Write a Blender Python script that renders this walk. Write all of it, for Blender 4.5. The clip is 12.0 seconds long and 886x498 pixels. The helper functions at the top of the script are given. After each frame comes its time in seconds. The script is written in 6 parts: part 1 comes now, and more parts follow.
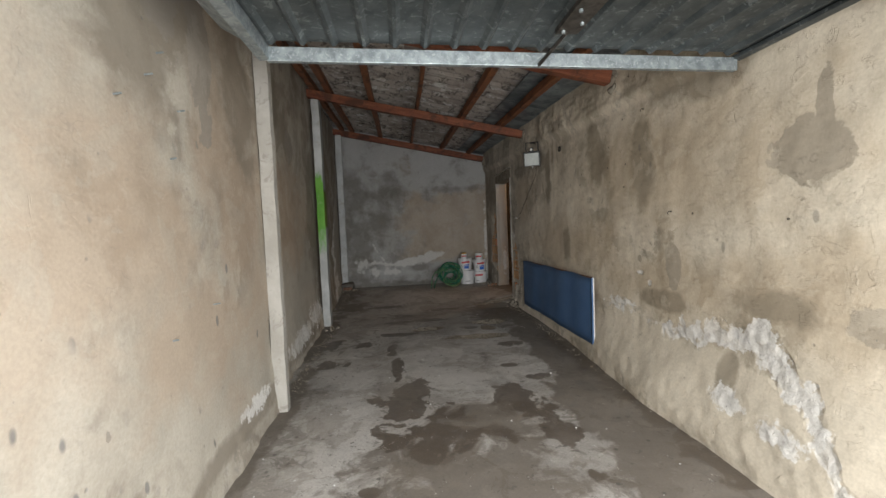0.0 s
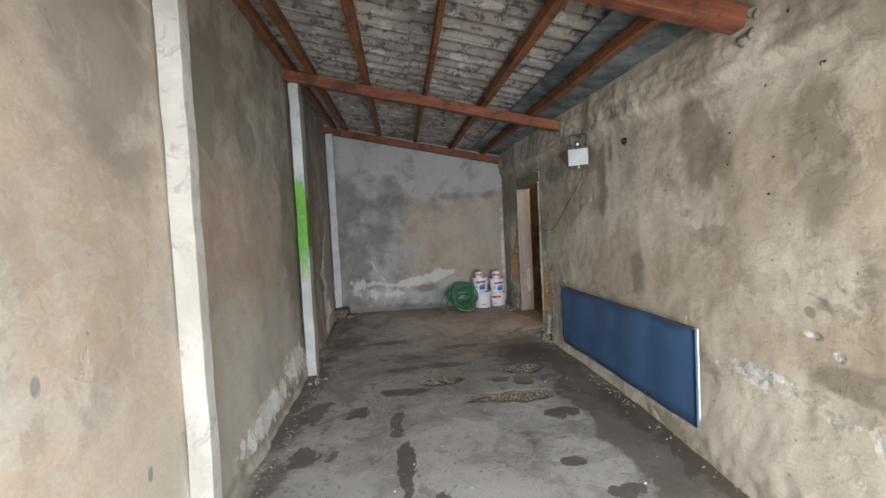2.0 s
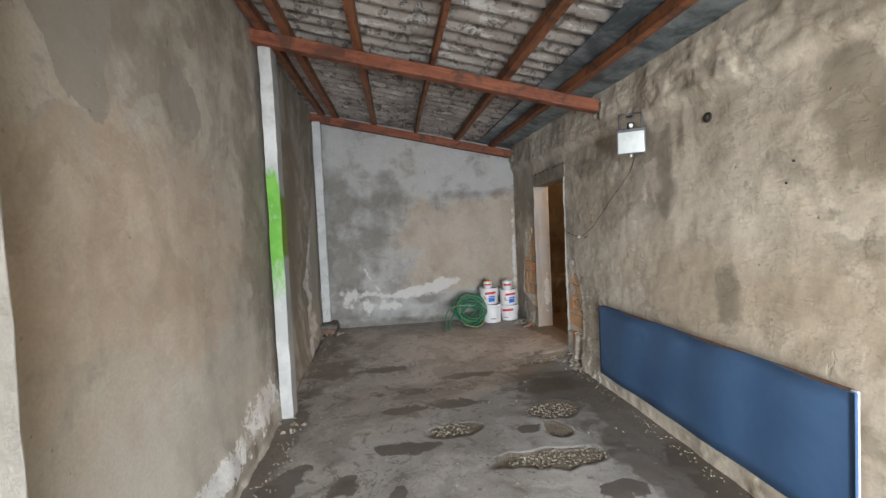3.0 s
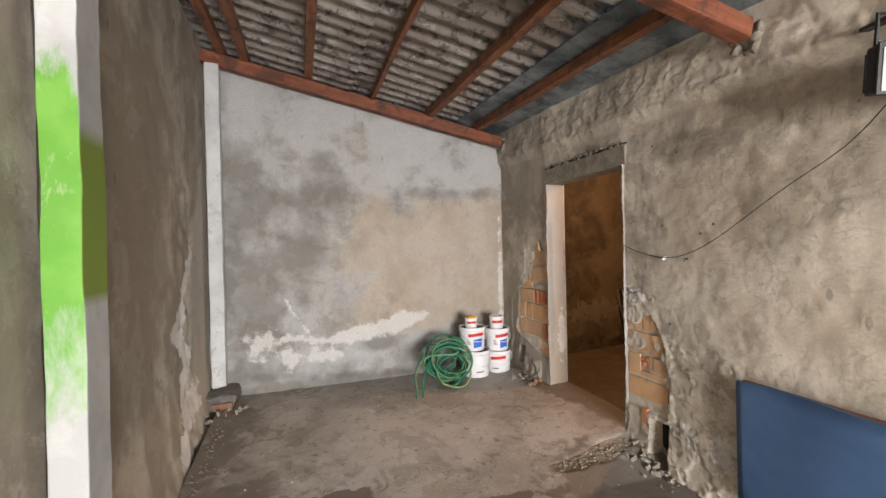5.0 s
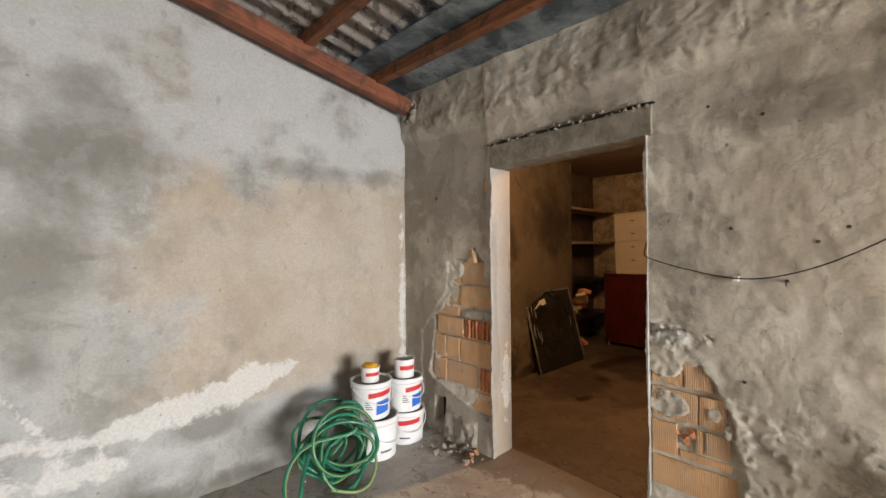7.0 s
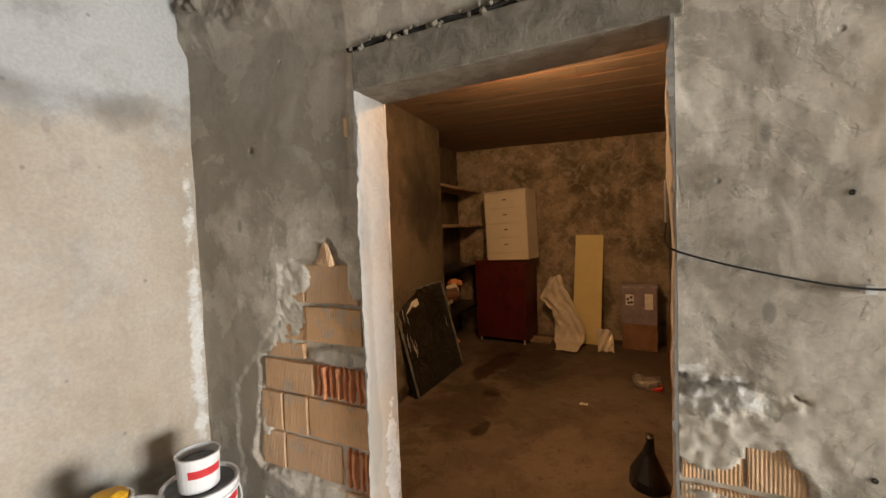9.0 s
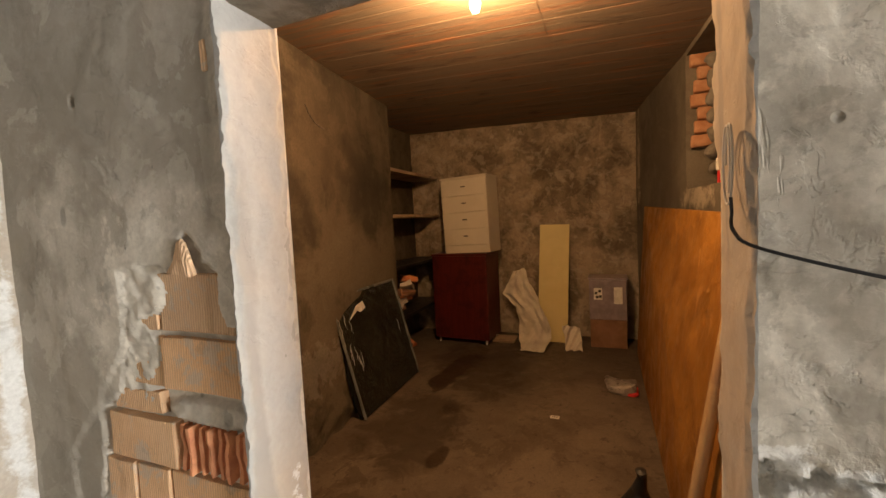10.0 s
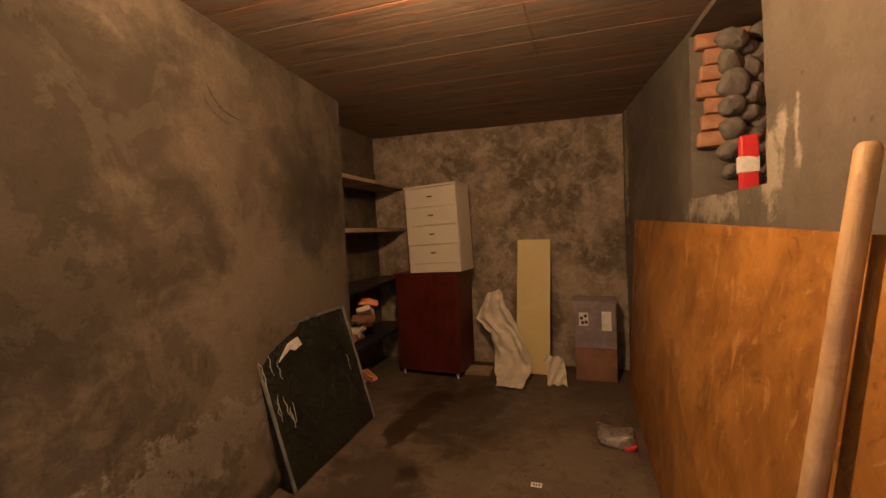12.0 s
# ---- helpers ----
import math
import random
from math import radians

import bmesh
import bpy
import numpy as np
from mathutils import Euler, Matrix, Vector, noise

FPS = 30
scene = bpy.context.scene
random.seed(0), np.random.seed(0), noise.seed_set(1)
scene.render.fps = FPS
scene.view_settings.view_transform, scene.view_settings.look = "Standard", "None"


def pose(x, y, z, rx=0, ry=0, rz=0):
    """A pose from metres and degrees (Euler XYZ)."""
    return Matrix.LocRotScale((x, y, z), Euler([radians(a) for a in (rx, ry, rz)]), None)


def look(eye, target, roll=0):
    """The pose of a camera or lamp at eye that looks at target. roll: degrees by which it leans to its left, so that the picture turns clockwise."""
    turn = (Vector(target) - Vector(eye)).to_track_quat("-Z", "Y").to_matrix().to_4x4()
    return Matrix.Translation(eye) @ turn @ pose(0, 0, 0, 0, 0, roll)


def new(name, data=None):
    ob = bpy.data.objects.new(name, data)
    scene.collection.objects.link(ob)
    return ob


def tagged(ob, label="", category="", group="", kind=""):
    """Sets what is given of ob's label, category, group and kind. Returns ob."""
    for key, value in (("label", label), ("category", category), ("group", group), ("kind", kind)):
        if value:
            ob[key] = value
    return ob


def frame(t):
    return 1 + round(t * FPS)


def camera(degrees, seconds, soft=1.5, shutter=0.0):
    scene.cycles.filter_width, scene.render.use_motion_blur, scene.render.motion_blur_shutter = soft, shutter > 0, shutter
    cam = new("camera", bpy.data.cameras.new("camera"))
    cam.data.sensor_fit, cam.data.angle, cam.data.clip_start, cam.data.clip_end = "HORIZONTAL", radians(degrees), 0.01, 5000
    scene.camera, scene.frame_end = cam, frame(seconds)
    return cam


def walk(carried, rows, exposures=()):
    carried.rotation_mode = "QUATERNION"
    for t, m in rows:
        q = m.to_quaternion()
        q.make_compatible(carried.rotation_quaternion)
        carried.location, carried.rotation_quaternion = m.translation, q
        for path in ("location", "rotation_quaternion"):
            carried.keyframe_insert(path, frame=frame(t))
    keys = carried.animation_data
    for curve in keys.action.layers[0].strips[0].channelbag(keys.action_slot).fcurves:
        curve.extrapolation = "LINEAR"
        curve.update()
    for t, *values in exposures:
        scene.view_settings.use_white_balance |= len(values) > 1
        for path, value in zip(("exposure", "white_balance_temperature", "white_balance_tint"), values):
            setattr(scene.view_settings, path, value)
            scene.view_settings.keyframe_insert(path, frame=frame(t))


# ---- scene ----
cam = camera(94.4, 12.0)
PATH = [
    (0, (0.513, 0.276, 1.16), (0.712, 2.264, 1.053), -2.4),
    (0.5, (0.565, 0.533, 1.18), (0.759, 2.521, 1.071), -2.3),
    (1, (0.479, 0.821, 1.202), (0.684, 2.809, 1.109), -2.2),
    (1.5, (0.409, 1.137, 1.291), (0.618, 3.124, 1.194), -2.6),
    (2, (0.469, 1.549, 1.314), (0.668, 3.537, 1.232), -3.0),
    (2.5, (0.477, 1.957, 1.327), (0.682, 3.944, 1.247), -2.9),
    (3, (0.427, 2.457, 1.357), (0.652, 4.443, 1.279), -2.7),
    (3.2, (0.427, 2.645, 1.379), (0.659, 4.629, 1.291), -2.4),
    (4.8, (0.135, 4.263, 1.362), (0.686, 6.126, 1.347), -1.4),
    (5, (0.128, 4.467, 1.362), (0.741, 6.3, 1.347), -1.3),
    (5.5, (0.071, 4.894, 1.361), (0.85, 6.686, 1.369), -1.4),
    (6, (0.09, 5.29, 1.347), (1.044, 7.026, 1.356), -1.3),
    (6.5, (0.21, 5.66, 1.364), (1.354, 7.3, 1.362), -1.0),
    (7, (0.288, 6.046, 1.379), (1.613, 7.544, 1.386), -0.5),
    (7.5, (0.429, 6.325, 1.382), (1.914, 7.665, 1.396), -0.4),
    (7.7, (0.516, 6.427, 1.395), (2.062, 7.696, 1.404), -0.5),
    (9.3, (1.276, 6.957, 1.408), (3.08, 7.815, 1.31), -2.5),
    (9.5, (1.38, 6.972, 1.406), (3.198, 7.799, 1.303), -2.7),
    (10, (1.615, 7.057, 1.395), (3.467, 7.798, 1.262), -2.8),
    (10.5, (1.787, 7.134, 1.409), (3.661, 7.818, 1.275), -3.2),
    (11, (1.929, 7.188, 1.414), (3.816, 7.838, 1.286), -3.1),
    (11.5, (2.082, 7.163, 1.41), (3.972, 7.808, 1.314), -3.0),
    (12, (2.21, 7.123, 1.409), (4.099, 7.774, 1.332), -2.8),
]
walk(cam, [(t, look(eye, target, roll)) for t, eye, target, roll in PATH],
     exposures=[(0, -0.58, 6600, 10), (0.6, -0.2, 6200, 10), (1, -0.05, 6200, 10), (2, 0.4, 6200, 10), (3, 0.9, 6250, 10), (5, 1.46, 6900, 15), (6.5, 1.59, 6800, 11), (7.7, 1.62, 6800, 11),
                (9.5, 1.79, 6900, 10), (10.5, 1.98, 6900, 10), (11.5, 2.15, 6500, 10), (12, 2.10, 6000, 10)])

# ---- world, sun and large lights ----
world = bpy.data.worlds.new("sky")
scene.world = world
world.use_nodes = True
sky = world.node_tree.nodes.new("ShaderNodeTexSky")
sky.sky_type, sky.sun_disc = "NISHITA", False
sky.sun_elevation, sky.sun_rotation = radians(48), radians(200)
world.node_tree.links.new(sky.outputs[0], world.node_tree.nodes["Background"].inputs[0])
world.node_tree.nodes["Background"].inputs[1].default_value = 0.12
sun = new("sun", bpy.data.lights.new("sun", "SUN"))
sun.data.energy, sun.data.angle, sun.data.color = 1.0, radians(12), (1.0, 0.95, 0.88)
sun.matrix_world = look((0.4, -6, 7), (1.1, 0, 0))
day = new("entrance_daylight", bpy.data.lights.new("entrance_daylight", "AREA"))
day.data.shape, day.data.size, day.data.size_y = "RECTANGLE", 2.25, 2.05
day.data.energy, day.data.color = 300, (0.96, 0.98, 1.0)
day.matrix_world = look((1.12, -0.38, 0.88), (1.12, 4.4, -1.9))
bulb_light = new("bulb_light", bpy.data.lights.new("bulb_light", "POINT"))
bulb_light.data.energy, bulb_light.data.color, bulb_light.data.shadow_soft_size = 30, (1.0, 0.56, 0.25), 0.03
bulb_light.location = (3.38, 7.56, 2.33)


# ---- materials ----
class Nodes:
    """Short hand for node materials."""

    def __init__(self, name, rough=0.85, metal=0.0, spec=0.5):
        self.m = bpy.data.materials.new(name)
        self.m.use_nodes = True
        self.t = self.m.node_tree
        self.p = self.t.nodes["Principled BSDF"]
        self.p.inputs["Roughness"].default_value = rough
        self.p.inputs["Metallic"].default_value = metal
        self.p.inputs["Specular IOR Level"].default_value = spec
        self.co = self.t.nodes.new("ShaderNodeTexCoord").outputs["Object"]

    def put(self, socket, value):
        if isinstance(value, bpy.types.NodeSocket):
            self.t.links.new(value, socket)
        elif isinstance(value, tuple) and len(value) == 3 and socket.type == "RGBA":
            socket.default_value = (*value, 1)
        else:
            socket.default_value = value

    def vec(self, scale=(1, 1, 1), rot=(0, 0, 0)):
        n = self.t.nodes.new("ShaderNodeMapping")
        self.put(n.inputs["Vector"], self.co)
        n.inputs["Scale"].default_value = scale
        n.inputs["Rotation"].default_value = rot
        return n.outputs[0]

    def noise(self, scale, detail=4.0, rough=0.55, distort=0.0, vec=None):
        n = self.t.nodes.new("ShaderNodeTexNoise")
        self.put(n.inputs["Vector"], vec if vec is not None else self.co)
        n.inputs["Scale"].default_value, n.inputs["Detail"].default_value = scale, detail
        n.inputs["Roughness"].default_value, n.inputs["Distortion"].default_value = rough, distort
        return n.outputs["Fac"]

    def voronoi(self, scale, vec=None, feature="F1"):
        n = self.t.nodes.new("ShaderNodeTexVoronoi")
        n.feature = feature
        self.put(n.inputs["Vector"], vec if vec is not None else self.co)
        n.inputs["Scale"].default_value = scale
        return n.outputs["Distance"]

    def wave(self, scale, direction="X", distort=0.0, vec=None):
        n = self.t.nodes.new("ShaderNodeTexWave")
        n.bands_direction = direction
        self.put(n.inputs["Vector"], vec if vec is not None else self.co)
        n.inputs["Scale"].default_value, n.inputs["Distortion"].default_value = scale, distort
        return n.outputs["Fac"]

    def step(self, value, lo, hi, a=0.0, b=1.0):
        n = self.t.nodes.new("ShaderNodeMapRange")
        self.put(n.inputs["Value"], value)
        n.inputs["From Min"].default_value, n.inputs["From Max"].default_value = lo, hi
        n.inputs["To Min"].default_value, n.inputs["To Max"].default_value = a, b
        return n.outputs[0]

    def math(self, op, a, b=0.0):
        n = self.t.nodes.new("ShaderNodeMath")
        n.operation = op
        self.put(n.inputs[0], a)
        self.put(n.inputs[1], b)
        return n.outputs[0]

    def mix(self, fac, a, b):
        n = self.t.nodes.new("ShaderNodeMix")
        n.data_type = "RGBA"
        self.put(n.inputs[0], fac)
        self.put(n.inputs[6], a)
        self.put(n.inputs[7], b)
        return n.outputs[2]

    def attr(self, name):
        n = self.t.nodes.new("ShaderNodeAttribute")
        n.attribute_name = name
        return n.outputs["Fac"]

    def axis(self, i):
        n = self.t.nodes.new("ShaderNodeSeparateXYZ")
        self.put(n.inputs[0], self.co)
        return n.outputs[i]

    def random(self):
        return self.t.nodes.new("ShaderNodeObjectInfo").outputs["Random"]

    def color(self, value):
        self.put(self.p.inputs["Base Color"], value)
        return self

    def rough(self, value):
        self.put(self.p.inputs["Roughness"], value)
        return self

    def bump(self, height, distance=0.01, strength=1.0):
        n = self.t.nodes.new("ShaderNodeBump")
        n.inputs["Distance"].default_value, n.inputs["Strength"].default_value = distance, strength
        self.put(n.inputs["Height"], height)
        self.put(self.p.inputs["Normal"], n.outputs[0])
        return self


def plaster(name, light, mid, dark, salt=(0.66, 0.65, 0.62), tan=(0.42, 0.33, 0.24), grey=(0.17, 0.165, 0.16), relief=0.012, patches=0.0, crisp=1.0, light_grade=None, pocks=0.45):
    """Old cement render: clouds, trowel streaks, pits, and stains and brightness patches kept in the wall's attributes.
    """
    n = Nodes(name, 0.9, spec=0.25)
    cloud = n.noise(0.9, 7, 0.62, 0.4)
    streak = n.noise(2.0, 6, 0.62, 0.3, n.vec((1.6, 1.6, 0.35)))
    trowel = n.noise(3.6, 8, 0.66, 0.5, n.vec((1, 1, 1), (0.7, 0.4, 0)))
    fine = n.noise(70, 3, 0.6)
    w = 1 / crisp
    c = n.mix(n.step(cloud, 0.49 - 0.09 * w, 0.49 + 0.09 * w), mid, light)
    c = n.mix(n.step(streak, 0.53 - 0.05 * w, 0.53 + 0.06 * w, 0, 0.45), c, dark)
    c = n.mix(n.math("MULTIPLY", n.step(n.noise(2.6, 7, 0.6, 0.2, n.vec((1.5, 1.5, 0.22), (0, 0, 0.3))), 0.56, 0.60), n.step(n.noise(0.8, 2), 0.45, 0.6, 0, 0.45)), c, light)
    c = n.mix(n.step(n.noise(0.75, 10, 0.56, 0.25), 0.505 - 0.008 * w * w, 0.505 + 0.008 * w * w, 0, 0.38), c, light)
    c = n.mix(n.step(n.noise(1.15, 10, 0.6, 0.3, n.vec((1, 1, 1), (1.3, 0, 2))), 0.545 - 0.008 * w * w, 0.545 + 0.008 * w * w, 0, 0.42), c, dark)
    c = n.mix(n.step(trowel, 0.52, 0.57, 0, 0.42), c, light)
    c = n.mix(n.step(trowel, 0.40, 0.46, 0.35, 0), c, dark)
    c = n.mix(n.step(n.noise(1.9, 9, 0.66, 0.4), 0.56 - 0.006 * w * w, 0.56 + 0.012 * w * w, 0, 0.45 * crisp), c, dark)
    c = n.mix(n.step(n.noise(6.5, 7, 0.7, 0.3), 0.57, 0.63, 0, 0.35 * crisp), c, grey)
    c = n.mix(n.step(n.noise(15, 8, 0.75, 0.4), 0.60, 0.64, 0, 0.4 * crisp), c, light)
    edge = n.step(n.noise(2.6, 9, 0.6, 0.3), 0.3, 0.7, -0.34, 0.34)
    rag = n.step(n.noise(4 + 8 * crisp, 10, 0.72, 0.3), 0.3, 0.7, -0.55, 0.55)
    scarred = tuple(0.6 * x + 0.4 * y for x, y in zip(mid, grey))
    for key, colour, soft, strength, e in (("light", light, 0.12 * w, 0.75, edge), ("tan", tan, 0.22, 0.6, edge), ("dark", dark, 0.12 * w, 0.72, edge), ("salt", salt, 0.05 * w * w, 0.88, rag), ("scar", scarred, 0.012, 0.85, edge)):
        a = n.math("ADD", n.attr(key), n.math("MULTIPLY", e, n.step(n.attr(key), 0.0, 0.3)))
        c = n.mix(n.step(a, 0.5 - soft, 0.5 + soft, 0, strength), c, colour)
    c = n.mix(n.step(n.noise(3.1, 9, 0.62, 0.5, n.vec((1, 1, 1), (2.1, 0.3, 1))), 0.545, 0.56, 0, 0.22 * crisp), c, light)
    c = n.mix(n.step(fine, 0.35, 0.75, 0, 0.28), c, dark)
    speck = n.step(n.voronoi(16, n.vec((1, 1, 0.7))), 0.02, 0.07, 1, 0)
    c = n.mix(n.math("MULTIPLY", speck, n.step(n.noise(2.3, 3), 0.5, 0.58, 0, 0.8 * crisp)), c, grey)
    if patches:
        for scale, colour in ((6, light), (5, dark), (8, salt), (7, grey)):
            c = n.mix(n.step(n.noise(scale, 5, 0.65, 0.5, n.vec((1, 1, 1), (scale, 0, 0))), 0.54, 0.60, 0, patches), c, colour)
    cracks = n.step(n.math("ABSOLUTE", n.math("SUBTRACT", n.noise(1.3, 4, 0.62, 0.2), 0.5)), 0.0004, 0.0012, 0.22, 0)
    c = n.mix(n.math("MULTIPLY", cracks, n.step(n.noise(0.9, 1), 0.62, 0.66)), c, grey)
    pits = n.step(n.voronoi(7), 0.03, 0.07, 1, 0)
    c = n.mix(n.math("MULTIPLY", pits, 0.5), c, grey)
    drips = n.math("MULTIPLY", n.step(n.voronoi(7, n.vec((1, 1, 0.5))), 0.085, 0.12, 1, 0), n.step(n.noise(1.9, 3, 0.5, 0, n.vec((1, 1, 1), (0, 1, 1))), 0.47, 0.51, 0, pocks * crisp))
    c = n.mix(drips, c, grey)
    # Colour brightened with depth, making up for the weak light far inside; also greyed.
    if light_grade:
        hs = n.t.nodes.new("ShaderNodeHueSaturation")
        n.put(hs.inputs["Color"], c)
        n.put(hs.inputs["Value"], n.step(n.axis(1), 2.4, 5.0, 1.0, light_grade[3]))
        n.put(hs.inputs["Saturation"], n.step(n.axis(1), light_grade[0], light_grade[1], 1.0, light_grade[2]))
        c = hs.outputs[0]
    n.color(c)
    salted = n.step(n.attr("salt"), 0.3, 0.7)
    h = n.math("ADD", n.math("MULTIPLY", trowel, 0.16), n.math("MULTIPLY", fine, 0.03))
    h = n.math("ADD", h, n.math("MULTIPLY", n.noise(1.7, 3, 0.5, 0.4), 0.15))
    h = n.math("ADD", h, n.math("MULTIPLY", n.noise(19, 6, 0.7), 0.05))
    chips = n.noise(3.1, 9, 0.62, 0.5, n.vec((1, 1, 1), (2.1, 0.3, 1)))
    h = n.math("ADD", h, n.math("MULTIPLY", n.step(chips, 0.54, 0.57), 0.035 * crisp))
    plates = n.noise(2.1, 8, 0.6, 0.6, n.vec((1, 1, 1), (0.4, 1.9, 0.2)))
    h = n.math("ADD", h, n.math("MULTIPLY", n.step(plates, 0.575, 0.60), 0.035 * crisp))
    h = n.math("ADD", h, n.math("MULTIPLY", n.step(plates, 0.39, 0.41), 0.03 * crisp))
    gouge = n.noise(9, 5, 0.6, 0.3, n.vec((1, 1.0, 0.28), (0.55, 0, 0)))
    h = n.math("SUBTRACT", h, n.math("MULTIPLY", n.step(gouge, 0.70, 0.73), 0.10 * crisp))
    h = n.math("SUBTRACT", h, n.math("MULTIPLY", n.step(n.voronoi(7), 0.02, 0.06, 1, 0), 0.15))
    h = n.math("ADD", h, n.math("MULTIPLY", n.math("MULTIPLY", salted, n.noise(26, 6, 0.78)), 1.0))
    flakes = n.noise(6.5, 10, 0.66, 0.5, n.vec((1, 1, 1.2), (0.9, 0.2, 0)))
    h = n.math("ADD", h, n.math("MULTIPLY", n.step(flakes, 0.57, 0.60), 0.05 * crisp))
    h = n.math("SUBTRACT", h, n.math("MULTIPLY", n.step(flakes, 0.38, 0.36), 0.05 * crisp))
    h = n.math("ADD", h, n.math("MULTIPLY", n.step(n.noise(15, 9, 0.7, 0.5, n.vec((1, 0.6, 1.3), (0.6, 0, 0))), 0.60, 0.64), 0.03 * crisp))
    n.bump(h, relief, 0.85)
    return n.m


wall_mat = plaster("wall_render", (0.60, 0.535, 0.43), (0.41, 0.35, 0.265), (0.22, 0.185, 0.135), tan=(0.40, 0.315, 0.215), grey=(0.13, 0.122, 0.108), salt=(0.72, 0.70, 0.66), relief=0.02, light_grade=(4.0, 7.2, 0.72, 1.22))
left_mat = plaster("left_render", (0.47, 0.435, 0.37), (0.345, 0.305, 0.25), (0.225, 0.195, 0.155), tan=(0.43, 0.325, 0.235), salt=(0.78, 0.77, 0.74), relief=0.014, pocks=0.8)
back_mat = plaster("back_render", (0.47, 0.475, 0.47), (0.33, 0.305, 0.26), (0.17, 0.16, 0.14), tan=(0.47, 0.375, 0.275), grey=(0.12, 0.118, 0.112), salt=(0.66, 0.655, 0.63), relief=0.008, crisp=0.55)
# Room renders: left wall colour dimmed against the nearby bulb, back wall kept paler.
room_mat = plaster("dimmed_room_render", (0.14, 0.118, 0.09), (0.058, 0.046, 0.034), (0.026, 0.022, 0.017), salt=(0.20, 0.18, 0.155), tan=(0.09, 0.07, 0.052), grey=(0.03, 0.027, 0.023), relief=0.03, crisp=0.75)
roomback_mat = plaster("room_back_render", (0.36, 0.30, 0.235), (0.19, 0.152, 0.112), (0.085, 0.068, 0.05), salt=(0.46, 0.43, 0.38), tan=(0.24, 0.19, 0.15), grey=(0.09, 0.08, 0.065), patches=0.28, crisp=1.0)
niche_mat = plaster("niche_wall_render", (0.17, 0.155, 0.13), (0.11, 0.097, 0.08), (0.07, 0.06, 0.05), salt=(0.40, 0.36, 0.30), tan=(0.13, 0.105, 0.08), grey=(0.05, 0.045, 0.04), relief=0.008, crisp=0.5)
jamb_mat = plaster("jamb_render", (0.42, 0.405, 0.375), (0.36, 0.345, 0.315), (0.29, 0.27, 0.24), grey=(0.22, 0.21, 0.19), relief=0.012)


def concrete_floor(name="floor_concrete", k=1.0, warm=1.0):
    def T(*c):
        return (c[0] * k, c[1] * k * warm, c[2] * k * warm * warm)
    n = Nodes(name, 0.7, spec=0.4)
    cloud = n.noise(1.5, 7, 0.62, 0.7)
    blotch = n.noise(4.5, 7, 0.65, 1.4)
    fine = n.noise(90, 3, 0.6)
    c = n.mix(n.step(cloud, 0.38, 0.62), T(0.30, 0.28, 0.255), T(0.45, 0.425, 0.39))
    c = n.mix(n.step(blotch, 0.57, 0.585, 0, 0.6), c, T(0.17, 0.15, 0.125))
    c = n.mix(n.step(n.noise(9, 8, 0.7, 0.5), 0.59, 0.61, 0, 0.5), c, T(0.52, 0.49, 0.44))
    edge = n.step(n.noise(4, 9, 0.62, 0.5), 0.3, 0.7, -0.4, 0.4)
    marks = {}
    for key, colour, soft, strength in (("light", T(0.56, 0.54, 0.51), 0.2, 0.65), ("damp", T(0.125, 0.102, 0.078), 0.12, 0.76), ("wet", T(0.105, 0.083, 0.064), 0.03, 0.85), ("broken", T(0.27, 0.225, 0.165), 0.03, 0.9)):
        a = n.attr(key) if key == "broken" else n.math("ADD", n.attr(key), n.math("MULTIPLY", edge, n.step(n.attr(key), 0.0, 0.25)))
        marks[key] = n.step(a, 0.5 - soft, 0.5 + soft, 0, strength)
        c = n.mix(marks[key], c, colour)
    c = n.mix(n.step(n.noise(7, 8, 0.68, 1.0), 0.60, 0.64, 0, 0.45), c, T(0.15, 0.14, 0.125))
    c = n.mix(n.step(n.voronoi(5, n.vec((1, 1, 1))), 0.04, 0.08, 0.6, 0), c, T(0.06, 0.055, 0.05))
    c = n.mix(n.step(n.voronoi(2.6), 0.012, 0.02, 0.9, 0), c, T(0.55, 0.53, 0.5))
    c = n.mix(n.step(n.noise(2.2, 8, 0.66, 0.4, n.vec((1, 1, 1), (0, 0, 1.1))), 0.545, 0.56, 0, 0.35), c, T(0.22, 0.19, 0.155))
    c = n.mix(n.step(n.noise(17, 8, 0.72, 0.4), 0.60, 0.63, 0, 0.6), c, T(0.10, 0.09, 0.08))
    c = n.mix(n.step(n.noise(16, 7, 0.75, 0.4, n.vec((1, 1, 1), (0, 0, 2.1))), 0.65, 0.67, 0, 0.6), c, T(0.58, 0.56, 0.52))
    c = n.mix(n.step(fine, 0.4, 0.7, 0, 0.25), c, T(0.09, 0.085, 0.08))
    n.color(c)
    n.rough(n.math("SUBTRACT", n.step(blotch, 0.3, 0.7, 0.72, 0.5), n.math("MULTIPLY", marks["wet"], 0.25)))
    h = n.math("ADD", n.math("MULTIPLY", n.noise(12, 7, 0.65), 0.3), n.math("MULTIPLY", fine, 0.05))
    h = n.math("ADD", h, n.math("MULTIPLY", n.math("MULTIPLY", marks["broken"], n.noise(45, 6, 0.8)), 1.3))
    n.bump(h, 0.012, 0.8)
    return n.m


floor_mat = concrete_floor()
# Garage concrete scaled down and warmed, so the bulb-lit room floor stays dim.
roomfloor_mat = concrete_floor("dimmed_room_floor_concrete", 0.29, 0.84)


